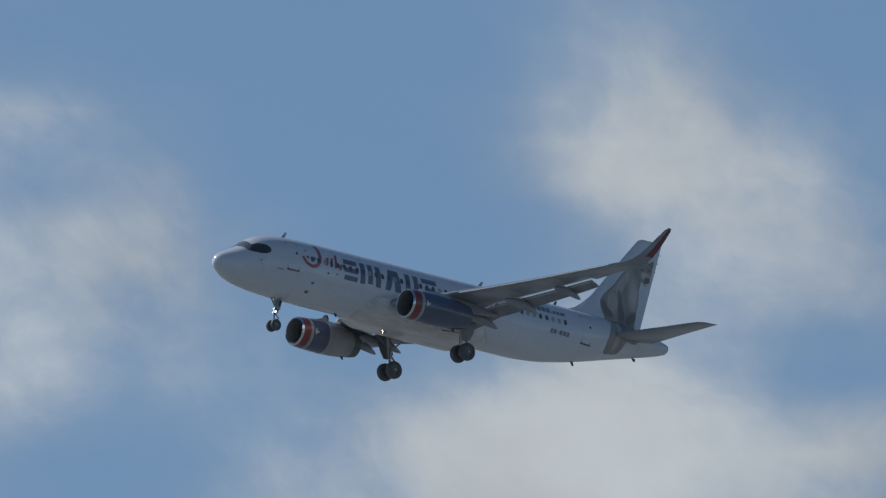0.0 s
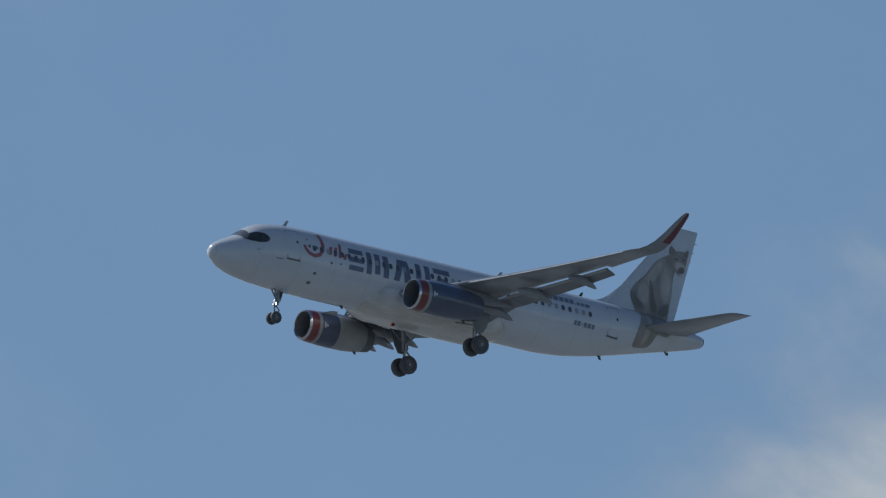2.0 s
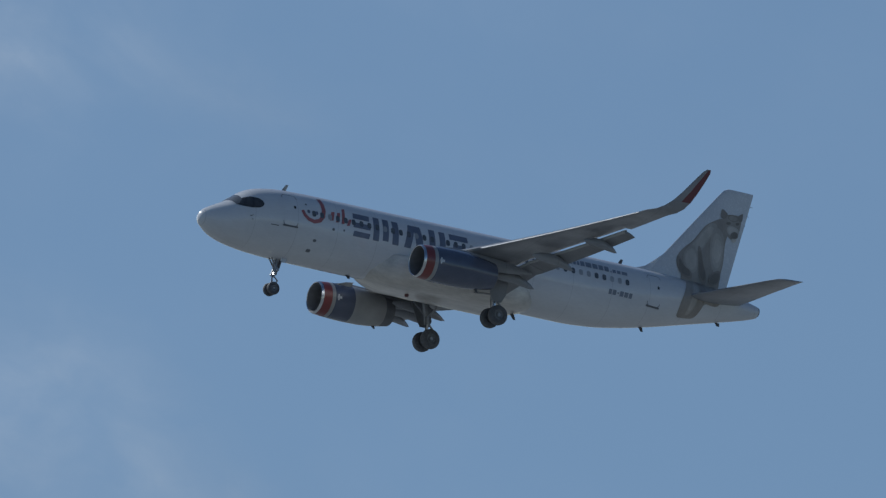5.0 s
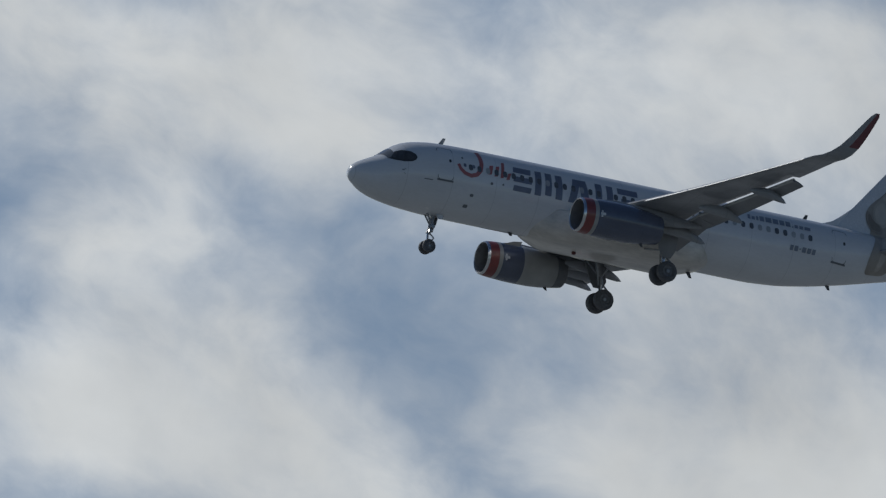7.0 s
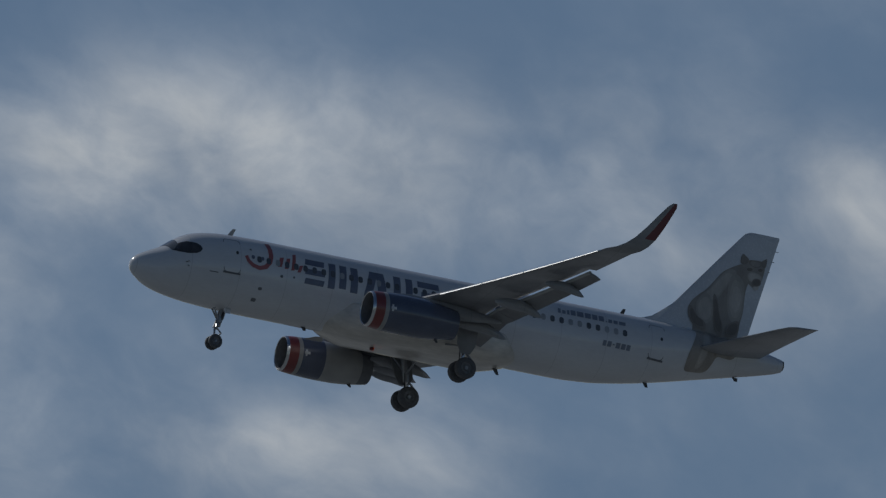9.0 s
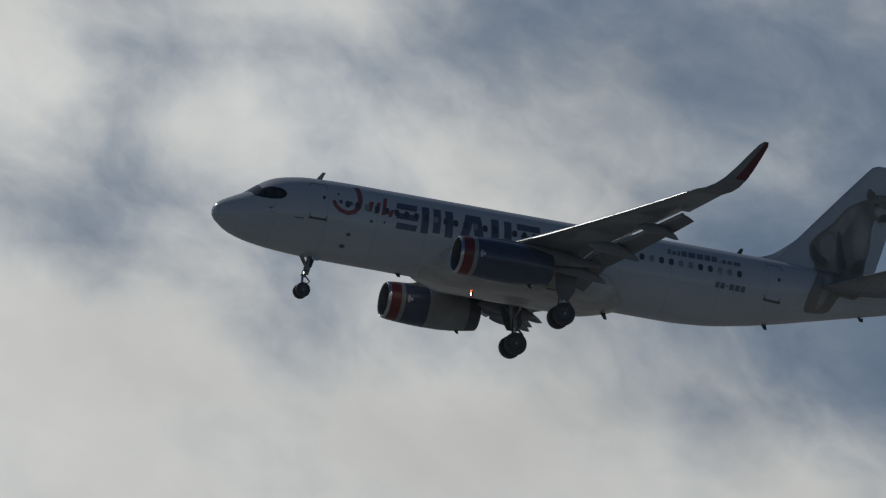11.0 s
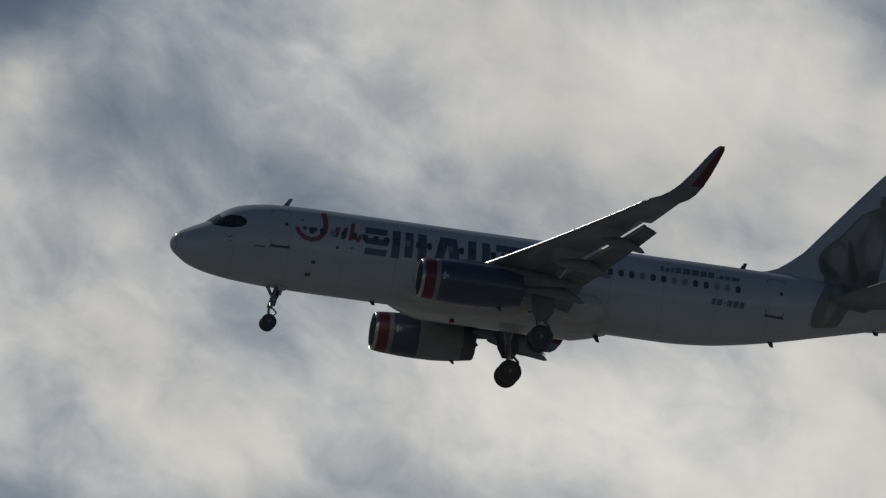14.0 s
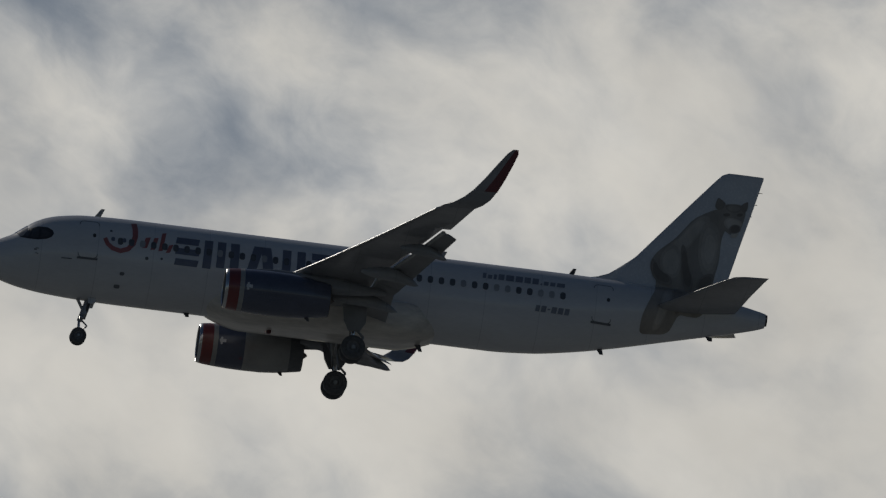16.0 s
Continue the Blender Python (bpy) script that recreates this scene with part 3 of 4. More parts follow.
def skin(x, z, side, off=0.012):
    """The point of the cabin's skin at station x and height z."""
    hw, zc, hz = section(x)
    c = max(-0.985, min(0.985, (z - zc) / hz))
    s = math.sqrt(1 - c * c)
    return Vector((x, side * (hw + off) * s, zc + (hz + off) * c))


def skin_patch(outline, side=-1, off=0.012, step=0.16):
    """A piece of paint, pane or panel that follows the skin, from its outline in side view."""
    bm = bmesh.new()
    bm.faces.new([bm.verts.new((x, 0, z)) for x, z in outline])
    for axis in (0, 2):
        lo, hi = min(v.co[axis] for v in bm.verts), max(v.co[axis] for v in bm.verts)
        no = (1, 0, 0) if axis == 0 else (0, 0, 1)
        k = int((hi - lo) / step)
        for i in range(1, k + 1):
            at = lo + (hi - lo) * i / (k + 1)
            bmesh.ops.bisect_plane(bm, geom=bm.verts[:] + bm.edges[:] + bm.faces[:], plane_co=Vector(no) * at, plane_no=no)
    bmesh.ops.triangulate(bm, faces=bm.faces)
    for v in bm.verts:
        v.co = skin(v.co.x, v.co.z, side, off)
    return bm


def rounded(cx, cz, w, h, r, n=4):
    pts = []
    for sx, sz, a0 in ((1, 1, 0), (-1, 1, 90), (-1, -1, 180), (1, -1, 270)):
        for i in range(n + 1):
            a = radians(a0 + 90 * i / n)
            pts.append((cx + sx * (w / 2 - r) + r * math.cos(a), cz + sz * (h / 2 - r) + r * math.sin(a)))
    return pts


def stroke(pts, w, w2=None):
    """The outline of a brush stroke along pts."""
    l, r = [], []
    n = len(pts)
    for i, (x, z) in enumerate(pts):
        a, b = pts[max(i - 1, 0)], pts[min(i + 1, n - 1)]
        d = Vector((b[0] - a[0], b[1] - a[1])).normalized()
        k = (w + ((w2 or w) - w) * i / (n - 1)) / 2
        l.append((x - d.y * k, z + d.x * k))
        r.append((x + d.y * k, z - d.x * k))
    return l + r[::-1]


def foil(x, y, z, chord, thick, twist=0.0, cant=0.0, side=1, n=14, camber=0.02):
    """A ring of wing section: leading edge at x, y, z; twist lowers the trailing edge; cant leans it up as at a winglet."""
    up = Vector((0, -side * math.sin(cant), math.cos(cant)))
    ts = [0.5 * (1 - math.cos(math.pi * i / n)) for i in range(n + 1)]

    def half(t):
        return 5 * thick * (0.2969 * math.sqrt(t) - 0.126 * t - 0.3516 * t * t + 0.2843 * t ** 3 - 0.1015 * t ** 4) + 0.0012
    loop = [(t, camber * 4 * t * (1 - t) + half(t)) for t in ts] + [(t, camber * 4 * t * (1 - t) - half(t)) for t in ts[-1:0:-1]]
    ct, st = math.cos(twist), math.sin(twist)
    return [Vector((x, y, z)) + Vector(((t * ct + h * st) * chord, 0, 0)) + up * ((h * ct - t * st) * chord) for t, h in loop]


def wing_z(y):
    d = y - 1.98
    return -1.07 + 0.088 * d + 0.0030 * d * d


def wing_plan(y):
    """Leading edge and chord of the clean wing."""
    le = 12.72 + 0.535 * (y - 1.98)
    te = 18.95 if y <= 6.4 else 18.95 + (y - 6.4) * 0.285
    return le, te - le


def make_fuselage(plane):
    xs = [NOSE_TIP + d for d in (0.0015, 0.02, 0.06, 0.13, 0.22, 0.34, 0.48, 0.65, 0.85, 1.06)] + [1.05 + 0.2 * i for i in range(31)] + [7.4 + 0.5 * i for i in range(34)] + [24.4 + 0.3 * i for i in range(44)] + [LENGTH]
    rings = []
    for x in xs:
        hw, zc, hz = section(x)
        rings.append([(x, hw * math.sin(2 * math.pi * i / 80), zc + hz * math.cos(2 * math.pi * i / 80)) for i in range(80)])
    body = part("fuselage", loft(rings), WHITE, plane, "white painted fuselage with skin joints")
    # belly fairing
    rings = []
    for i in range(49):
        s = i / 48
        x = 10.75 + 11.2 * s
        k = min(1.0, math.sin(math.pi * s) * 2.1) ** 0.7 if 0 < s < 1 else 0.0
        hw, low = 1.0 + 1.12 * k, -1.93 - 0.50 * k
        ring = []
        for j in range(56):
            a = 2 * math.pi * j / 56
            ca, sa = math.cos(a), math.sin(a)
            e = 0.58
            y = hw * math.copysign(abs(sa) ** e, sa)
            z = -0.9 + (0.25 * abs(ca) ** e if ca > 0 else (0.9 + low) * abs(ca) ** e)
            ring.append((x, y, z))
        rings.append(ring)
    part("belly_fairing", loft(rings), BELLY, plane, "scuffed pale grey belly fairing")
    part("exhaust_pipe", lathe_x([(-0.12, 0.315), (0.10, 0.27), (0.10, 0.22), (-0.1, 0.2), (-0.1, 0.01)], LENGTH, 0, 1.015, segs=28), HOT, plane, "dark auxiliary exhaust at the tail")
    return body


def make_glazing(plane):
    """Flight-deck panes and their black surround."""
    for side in (-1, 1):
        part("window_surround", skin_patch([(1.66, 0.36), (2.0, 0.28), (2.45, 0.24), (2.88, 0.30), (3.1, 0.42), (3.2, 0.60), (3.12, 0.78), (2.9, 0.92), (2.44, 0.97), (2.05, 0.84), (1.8, 0.60)], side, 0.012, 0.12), FRAME, plane, "black surround of the cockpit windows")
        for pts in ([(1.78, 0.40), (2.06, 0.34), (2.08, 0.80), (1.9, 0.62)], [(2.14, 0.34), (2.5, 0.30), (2.52, 0.90), (2.16, 0.84)], [(2.6, 0.31), (2.85, 0.36), (3.04, 0.5), (3.06, 0.68), (2.62, 0.89)]):
            part("cockpit_pane", skin_patch(pts, side, 0.022, 0.12), GLASS, plane, "dark cockpit pane")
        bm = bmesh.new()
        grid = []
        for i in range(6):
            u = i / 5
            row = []
            for j in range(6):
                v = j / 5
                x = (1.36 + 0.28 * v) * (1 - u) + (1.98 + 0.02 * v) * u
                ang = radians(3 + 52 * v)
                hw, zc, hz = section(x)
                row.append(bm.verts.new((x, side * (hw + 0.02) * math.sin(ang), zc + (hz + 0.02) * math.cos(ang))))
            grid.append(row)
        for i in range(5):
            for j in range(5):
                bm.faces.new((grid[i][j], grid[i + 1][j], grid[i + 1][j + 1], grid[i][j + 1]))
        part("windshield", bm, SCREEN, plane, "sloping front windshield pane")


def make_doors(plane):
    for side in (-1, 1):
        for x, w, h, z in ((4.87, 0.88, 1.86, 0.52), (29.6, 0.88, 1.82, 0.48)):
            door = part("cabin_door", skin_patch(rounded(x, z, w, h, 0.16), side, 0.016), WHITE, plane, "closed white cabin door")
            ring_o, ring_i = rounded(x, z, w + 0.07, h + 0.07, 0.19), rounded(x, z, w, h, 0.16)
            bm = bmesh.new()
            vo = [bm.verts.new(skin(px, pz, side, 0.018)) for px, pz in ring_o]
            vi = [bm.verts.new(skin(px, pz, side, 0.018)) for px, pz in ring_i]
            for i in range(len(vo)):
                j = (i + 1) % len(vo)
                bm.faces.new((vo[i], vo[j], vi[j], vi[i]))
            part("seal", bm, SEAM, door, "thin dark gap round the door")
            part("sill", skin_patch([(x - w / 2 - 0.05, z - h / 2 - 0.10), (x + w / 2 + 0.05, z - h / 2 - 0.10), (x + w / 2 + 0.05, z - h / 2 + 0.0), (x - w / 2 - 0.05, z - h / 2 + 0.0)], side, 0.03), SEAM, door, "dark scuff plate below the door")
            part("door_window", skin_patch(rounded(x + 0.25, z + 0.18, 0.15, 0.20, 0.07), side, 0.026), GLASS, door)
        for x in (14.9, 15.9):
            part("emergency_exit", skin_patch(rounded(x, 0.52, 0.5, 1.0, 0.1), side, 0.006), WHITE, plane, "white overwing exit hatch")


def make_windows(plane):
    """A row of cabin windows on each side, alike in the straight part of the cabin."""
    x, k = 6.37, 0
    while x < 27.8:
        if abs(x - 14.9) > 0.1:
            for side in (-1, 1):
                blind = (k * 7) % 11 in (3, 8) or k in (34, 38, 39)
                part("cabin_window", skin_patch(rounded(x, 0.55, 0.26, 0.36, 0.11), side, 0.020), BLIND if blind else PORT, plane, "pale blind half drawn" if blind else "")
        x += 0.532
        k += 1


def make_markings(plane):
    """Livery on the sides: plain shapes in the colours of the name, and bars for small writing."""
    side = -1
    red, navy = RED_TEXT, NAVY_TEXT
    smile = [(5.62, 0.64), (5.76, 0.36), (6.02, 0.16), (6.4, 0.07), (6.75, 0.2), (6.98, 0.5), (7.06, 0.9), (7.04, 1.3), (6.97, 1.66)]
    part("red_swoosh", skin_patch(stroke(smile, 0.20, 0.28), side), red, plane, "red curved brush stroke")
    for x in (6.01, 6.55):
        part("dot", skin_patch(rounded(x, 0.62, 0.18, 0.22, 0.08), side, 0.024), navy, plane, "small dark painted dot")
    for x, za, zb, w in ((7.42, 0.34, 0.95, 0.24), (7.82, 0.30, 0.98, 0.22), (8.2, 0.28, 1.3, 0.2), (8.56, 0.24, 0.7, 0.2)):
        part("red_dab", skin_patch([(x, za), (x + w, za + 0.04), (x + w + 0.14, zb), (x + 0.14, zb - 0.05)], side, 0.013), red, plane, "red painted dab")
    # a row of plain navy bars and blocks
    z0, z1 = -0.27, 1.17
    for xa, xb, za, zb, lean in ((9.0, 10.1, 0.80, 1.15, 0.06), (9.0, 10.15, 0.26, 0.58, 0.06), (9.0, 10.1, z0, 0.05, 0.06),
                                 (10.35, 10.75, z0, z1, 0.05), (11.0, 11.4, z0 + 0.1, z1, 0.03), (11.66, 12.08, z0, z1, 0.0),
                                 (12.45, 12.9, z0, z1, 0.32), (13.3, 13.8, z0, z1, -0.22),
                                 (14.15, 14.56, z0, z1, 0.0), (14.85, 15.25, z0, z1, 0.0),
                                 (15.55, 16.8, 0.80, z1, 0.0), (15.75, 16.6, 0.1, 0.55, 0.0)):
        part("navy_bar", skin_patch([(xa, za), (xb, za), (xb + lean, zb), (xa + lean, zb)], side, 0.013), navy, plane, "navy blue painted bar")
    # the small writing above the rear windows and the registration, as plain bars
    x = 23.75
    for w, h, c in ((0.16, 0.30, SMALL_TEXT), (0.20, 0.22, SMALL_TEXT), (0.14, 0.28, SMALL_TEXT), (0.28, 0.33, SMALL_TEXT), (0.38, 0.33, SMALL_TEXT), (0.34, 0.33, SMALL_TEXT), (0.30, 0.33, SMALL_TEXT), (0.30, 0.33, SMALL_TEXT), (0.08, 0.08, SMALL_TEXT), (0.22, 0.22, SMALL_TEXT), (0.24, 0.22, SMALL_TEXT), (0.38, 0.22, SMALL_TEXT)):
        part("writing_bar", skin_patch([(x, 0.98), (x + w, 0.98), (x + w + 0.03, 0.98 + h), (x + 0.03, 0.98 + h)], side, 0.016), c, plane, "small painted bar of writing")
        x += w + 0.085
    x = 26.38
    for w in (0.2, 0.24, 0.12, 0.25, 0.25, 0.22):
        h = 0.30 if w > 0.12 else 0.07
        zb = -0.36 if w > 0.12 else -0.24
        part("writing_bar", skin_patch([(x, zb), (x + w, zb), (x + w + 0.04, zb + h), (x + 0.04, zb + h)], side, 0.016), SMALL_TEXT, plane, "small painted bar of writing")
        x += w + 0.07
    for x, z, w, h in ((7.69, -0.14, 0.16, 0.16), (8.4, -0.07, 0.12, 0.12), (6.61, -0.97, 0.22, 0.15), (6.45, -1.52, 0.28, 0.15), (5.9, 1.05, 0.12, 0.12), (2.4, -0.25, 0.14, 0.06), (3.9, -0.55, 0.5, 0.05)):
        part("access_port", skin_patch(rounded(x, z, w, h, min(w, h) * 0.4), side, 0.014), SEAM, plane, "small grey service port")


def make_wing(plane, side):
    ys = [0.8, 1.98, 3.2, 4.8, 6.4, 8.2, 10.2, 12.0, 13.25]
    rings = []
    for y in ys:
        le, c = wing_plan(y)
        t = 0.150 - 0.040 * min(1, (y - 0.8) / 7)
        rings.append(foil(le, side * y, wing_z(y), c * 0.83, t * 1.12, radians(2.6 - 0.08 * y), 0.0, side))
    for y in (13.3, 14.6, 16.0):
        le, c = wing_plan(y)
        rings.append(foil(le, side * y, wing_z(y), c, 0.105, radians(1.6), 0.03, side))
    wing = part("wing", loft(rings), WING, plane, "grey swept wing seen from below")
    # blended winglet
    root, blade, red = [], [], []
    for i, (x, y, z, c, cant) in enumerate(((20.22, 16.0, 0.756, 1.468, 2), (20.66, 16.38, 0.86, 1.38, 24), (21.06, 16.66, 1.08, 1.28, 48), (21.46, 16.90, 1.42, 1.12, 63), (21.95, 17.16, 2.0, 0.92, 66),
                                            (22.42, 17.43, 2.64, 0.72, 66), (22.84, 17.66, 3.18, 0.50, 66), (23.08, 17.75, 3.38, 0.24, 66))):
        ring = foil(x, side * y, z, c, 0.10, radians(max(0.0, 1.6 - 0.55 * i)), radians(cant), side)
        if i <= 3:
            root.append(ring)
        if i >= 3:
            blade.append(ring)
            red.append(foil(x + 0.44 * c, side * y, z, c * 0.575, 0.17, 0.0, radians(cant), side))
    part("winglet_root", loft(root), WING, wing, "grey curved wingtip")
    part("winglet", loft(blade), WING, wing, "upswept winglet with a grey leading edge")
    part("winglet_rear", loft(red), WINGLET_RED, wing, "red rear of the winglet, darkened as if backlit")
    # slats
    for y0, y1 in ((2.6, 4.9), (6.6, 9.0), (9.05, 11.4), (11.45, 13.7), (13.75, 15.7)):
        rings = []
        for i in range(4):
            y = y0 + (y1 - y0) * i / 3
            le, c = wing_plan(y)
            rings.append(foil(le - 0.055 * c - 0.10, side * y, wing_z(y) - 0.035 * c - 0.05, 0.09 * c + 0.24, 0.15, radians(-18), 0, side, 8, 0.08))
        part("slat", loft(rings), SLAT, wing, "pale grey leading-edge slat, extended")
    # flaps, lowered
    for y0, y1 in ((2.15, 6.36), (6.40, 13.2)):
        rings, nose = [], []
        for i in range(7):
            y = y0 + (y1 - y0) * i / 6
            le, c = wing_plan(y)
            k = 0.25 if y > 6.3 else 0.20
            x, z = le + c * 0.835, wing_z(y) - 0.036 * c - 0.15
            rings.append(foil(x, side * y, z, c * k + 0.22, 0.15, radians(18), 0, side, 9, 0.04))
            nose.append([(x + 0.075 + 0.11 * math.cos(math.pi * j / 5), side * y, z + 0.02 + 0.095 * math.sin(math.pi * j / 5)) for j in range(10)])
        flap = part("flap", loft(rings), FLAP, wing, "grey trailing-edge flap, lowered")
        # sunlit nose of the flap, its brightness put into the colour
        part("flap_nose", loft(nose), NOSE, flap, "rounded leading edge of the flap, toned pale as if sunlit")
    # spoilers' underside slot and flap-track fairings
    for y, k in ((5.0, 1.0), (8.35, 0.95), (11.6, 0.82)):
        le, c = wing_plan(y)
        rings = []
        for i in range(15):
            s = i / 14
            x = le + c * 0.36 + s * (c * 0.64 + 0.62)
            w = 0.21 * k * (math.sin(math.pi * min(1, s * 1.02)) ** 0.55 + 0.02)
            h = 0.34 * k * (math.sin(math.pi * min(1, s * 0.98 + 0.02)) ** 0.6 + 0.02)
            zc = wing_z(y) - 0.13 - 0.075 * c - 0.05 - 0.55 * max(0, s - 0.5) ** 1.5 * 2.2 * k - (0.06 * c if s < 0.5 else 0.06 * c) * (s < 2)
            rings.append([(x, side * y + w * math.sin(2 * math.pi * j / 16), zc + h * math.cos(2 * math.pi * j / 16)) for j in range(16)])
        part("flap_track_fairing", loft(rings), WING, wing, "pointed grey flap-track fairing")
    return wing


def make_engine(plane, side):
    cx, cy, cz = 11.16, side * 5.75, -2.04
    inward = 1 if side < 0 else -1
    eng = part("engine", lathe_x([(0.90, 1.03), (1.5, 1.062), (2.2, 1.075)], cx, cy, cz), NAVY, plane, "navy engine cowling with red and white bands")
    part("inlet_lip", lathe_x([(0.03, 0.855), (0.0, 0.885), (0.04, 0.925), (0.15, 0.958)], cx, cy, cz), METAL, eng, "polished metal intake lip")
    part("red_band", lathe_x([(0.15, 0.959), (0.40, 0.992), (0.68, 1.014)], cx, cy, cz), RED, eng, "red painted band")
    part("white_band", lathe_x([(0.68, 1.015), (0.90, 1.029)], cx, cy, cz), COWL, eng, "pale grey painted ring")
    for a in (-90, 90):
        part("white_mark", lathe_x([(0.98, 1.05), (1.28, 1.064)], cx, cy, cz, a - 4, a + 4, 6), FIN_WHITE, eng, "small white painted mark")
        part("white_mark", lathe_x([(1.02, 1.052), (1.12, 1.057)], cx, cy, cz, a - 10, a + 10, 6), FIN_WHITE, eng, "small white painted mark")
    aft = [(2.2, 1.075), (3.1, 1.06), (3.8, 1.0), (4.4, 0.91), (4.85, 0.83), (5.04, 0.79)]
    outer = (-180, 0) if side < 0 else (0, 180)
    inner = (0, 180) if side < 0 else (-180, 0)
    part("outer_cowl", lathe_x(aft, cx, cy, cz, *outer, 28), NAVY, eng, "navy rear cowl half")
    part("inner_cowl", lathe_x(aft[:4], cx, cy, cz, *inner, 28), COWL, eng, "grey rear cowl half")
    part("reverser_rim", lathe_x(aft[3:], cx, cy, cz, *inner, 28), DUCT, eng, "dark grey rear rim of the cowl")
    part("duct", lathe_x([(0.03, 0.855), (0.10, 0.825), (0.25, 0.80), (0.55, 0.79), (0.9, 0.80), (1.25, 0.82)], cx, cy, cz), DUCT, eng, "dark intake duct")
    part("nozzle", lathe_x([(5.04, 0.79), (5.07, 0.765), (4.9, 0.75), (4.2, 0.74), (4.2, 0.05)], cx, cy, cz), HOT, eng, "dark exhaust nozzle")
    part("exhaust_cone", lathe_x([(4.2, 0.42), (4.7, 0.36), (5.2, 0.12), (5.3, 0.02)], cx, cy, cz, segs=24), HOT, eng)
    part("spinner", lathe_x([(0.72, 0.01), (0.80, 0.09), (0.95, 0.18), (1.12, 0.25)], cx, cy, cz, segs=24), DARK, eng, "grey spinner cone")
    part("fan_backing", lathe_x([(1.24, 0.82), (1.25, 0.02)], cx, cy, cz), DARK, eng)
    for k in range(22):
        a = 2 * math.pi * k / 22
        u, v = Vector((0, math.sin(a), math.cos(a))), Vector((0, math.cos(a), -math.sin(a)))
        c0 = Vector((cx + 1.12, cy, cz))
        p = [c0 + u * 0.24 - v * 0.03 + Vector((-0.04, 0, 0)), c0 + u * 0.24 + v * 0.03 + Vector((0.06, 0, 0)), c0 + u * 0.80 + v * 0.10 + Vector((0.04, 0, 0)), c0 + u * 0.80 - v * 0.06 + Vector((-0.08, 0, 0))]
        part("fan_blade", slab(p, u.cross(v) * 0.012), HOT, eng, smooth=False)
    # pylon
    rings = []
    for x, zt, zb, w in ((11.9, -1.05, -1.12, 0.03), (12.6, -0.92, -1.25, 0.14), (13.6, -0.82, -1.4, 0.2), (14.8, -0.86, -1.45, 0.2), (16.2, -0.9, -1.75, 0.17), (17.6, -1.05, -1.62, 0.10), (18.9, -1.25, -1.45, 0.03)):
        rings.append([(x, cy + w * math.sin(2 * math.pi * j / 14), (zt + zb) / 2 + (zt - zb) / 2 * math.cos(2 * math.pi * j / 14)) for j in range(14)])
    part("pylon", loft(rings), WING, eng, "grey engine pylon under the wing")
    part("drain_mast", slab([(cx + 3.9, cy - 0.02, cz - 0.95), (cx + 4.15, cy - 0.02, cz - 0.95), (cx + 4.2, cy - 0.02, cz - 1.12), (cx + 4.1, cy - 0.02, cz - 1.12)], (0, 0.04, 0)), DARK, eng)
    part("strake", slab([(cx + 0.9, cy + inward * 0.72, cz + 0.80), (cx + 2.0, cy + inward * 0.75, cz + 0.82), (cx + 2.0, cy + inward * 0.98, cz + 1.06), (cx + 1.5, cy + inward * 0.92, cz + 1.0)], (0, 0.02, 0.0)), COWL, eng)


FIN_ROWS = ((1.5, 29.55, 5.78, 0.085), (2.3, 30.18, 5.34, 0.09), (3.0, 30.81, 4.88, 0.09), (4.5, 32.05, 4.00, 0.09), (6.2, 33.46, 3.01, 0.09), (7.6, 34.64, 2.16, 0.09), (7.86, 34.88, 1.99, 0.085), (7.98, 35.16, 1.70, 0.06))


def make_tail(plane):
    rings = []
    for z, le, c, t in FIN_ROWS:
        rings.append([Vector((p.x, p.z, z)) for p in foil(le, 0, 0, c, t, 0, 0, 1, 14, 0.0)])
    fin = part("fin", loft(rings), FIN_WHITE, plane, "white swept tail fin")
    rings = []
    for x, z, w in ((28.4, 2.06, 0.02), (29.0, 2.10, 0.05), (29.4, 2.18, 0.08), (29.9, 2.38, 0.11), (30.25, 2.64, 0.12), (30.60, 2.92, 0.11), (31.0, 3.25, 0.09), (31.5, 3.77, 0.04)):
        rings.append([(x, -w, 1.85), (x, -w * 0.7, z - 0.08), (x, 0, z), (x, w * 0.7, z - 0.08), (x, w, 1.85)])
    part("dorsal_fillet", loft(rings), FIN_WHITE, fin)
    for side in (-1, 1):
        rings = []
        for y, le, c, t in ((0.2, 31.45, 4.5, 0.10), (1.2, 32.08, 4.05, 0.10), (3.5, 33.53, 2.92, 0.095), (5.6, 34.85, 1.95, 0.09), (6.1, 35.22, 1.68, 0.085), (6.25, 35.55, 1.38, 0.06)):
            rings.append(foil(le, side * y, 0.89 + 0.105 * (y - 0.2) - 0.065 * c, c, t, radians(-4.5), 0.1, side, 12, -0.01))
        part("tailplane", loft(rings), WING, plane, "grey swept tailplane")
    for z, x in ((7.2, 36.75), (6.6, 36.55), (6.0, 36.35)):
        part("static_wick", tube((x - 0.05, 0, z), (x + 0.13, 0, z), 0.015), DARK, fin)
    return fin


def fin_y(x, z):
    """Half thickness of the fin there, outward on the port side."""
    rows_ = FIN_ROWS
    le, c, t = (np.interp(z, [r[0] for r in rows_], [r[k] for r in rows_]) for k in (1, 2, 3))
    s = min(1, max(0, (x - le) / c))
    return 5 * t * c * (0.2969 * math.sqrt(s) - 0.126 * s - 0.3516 * s * s + 0.2843 * s ** 3 - 0.1015 * s ** 4)


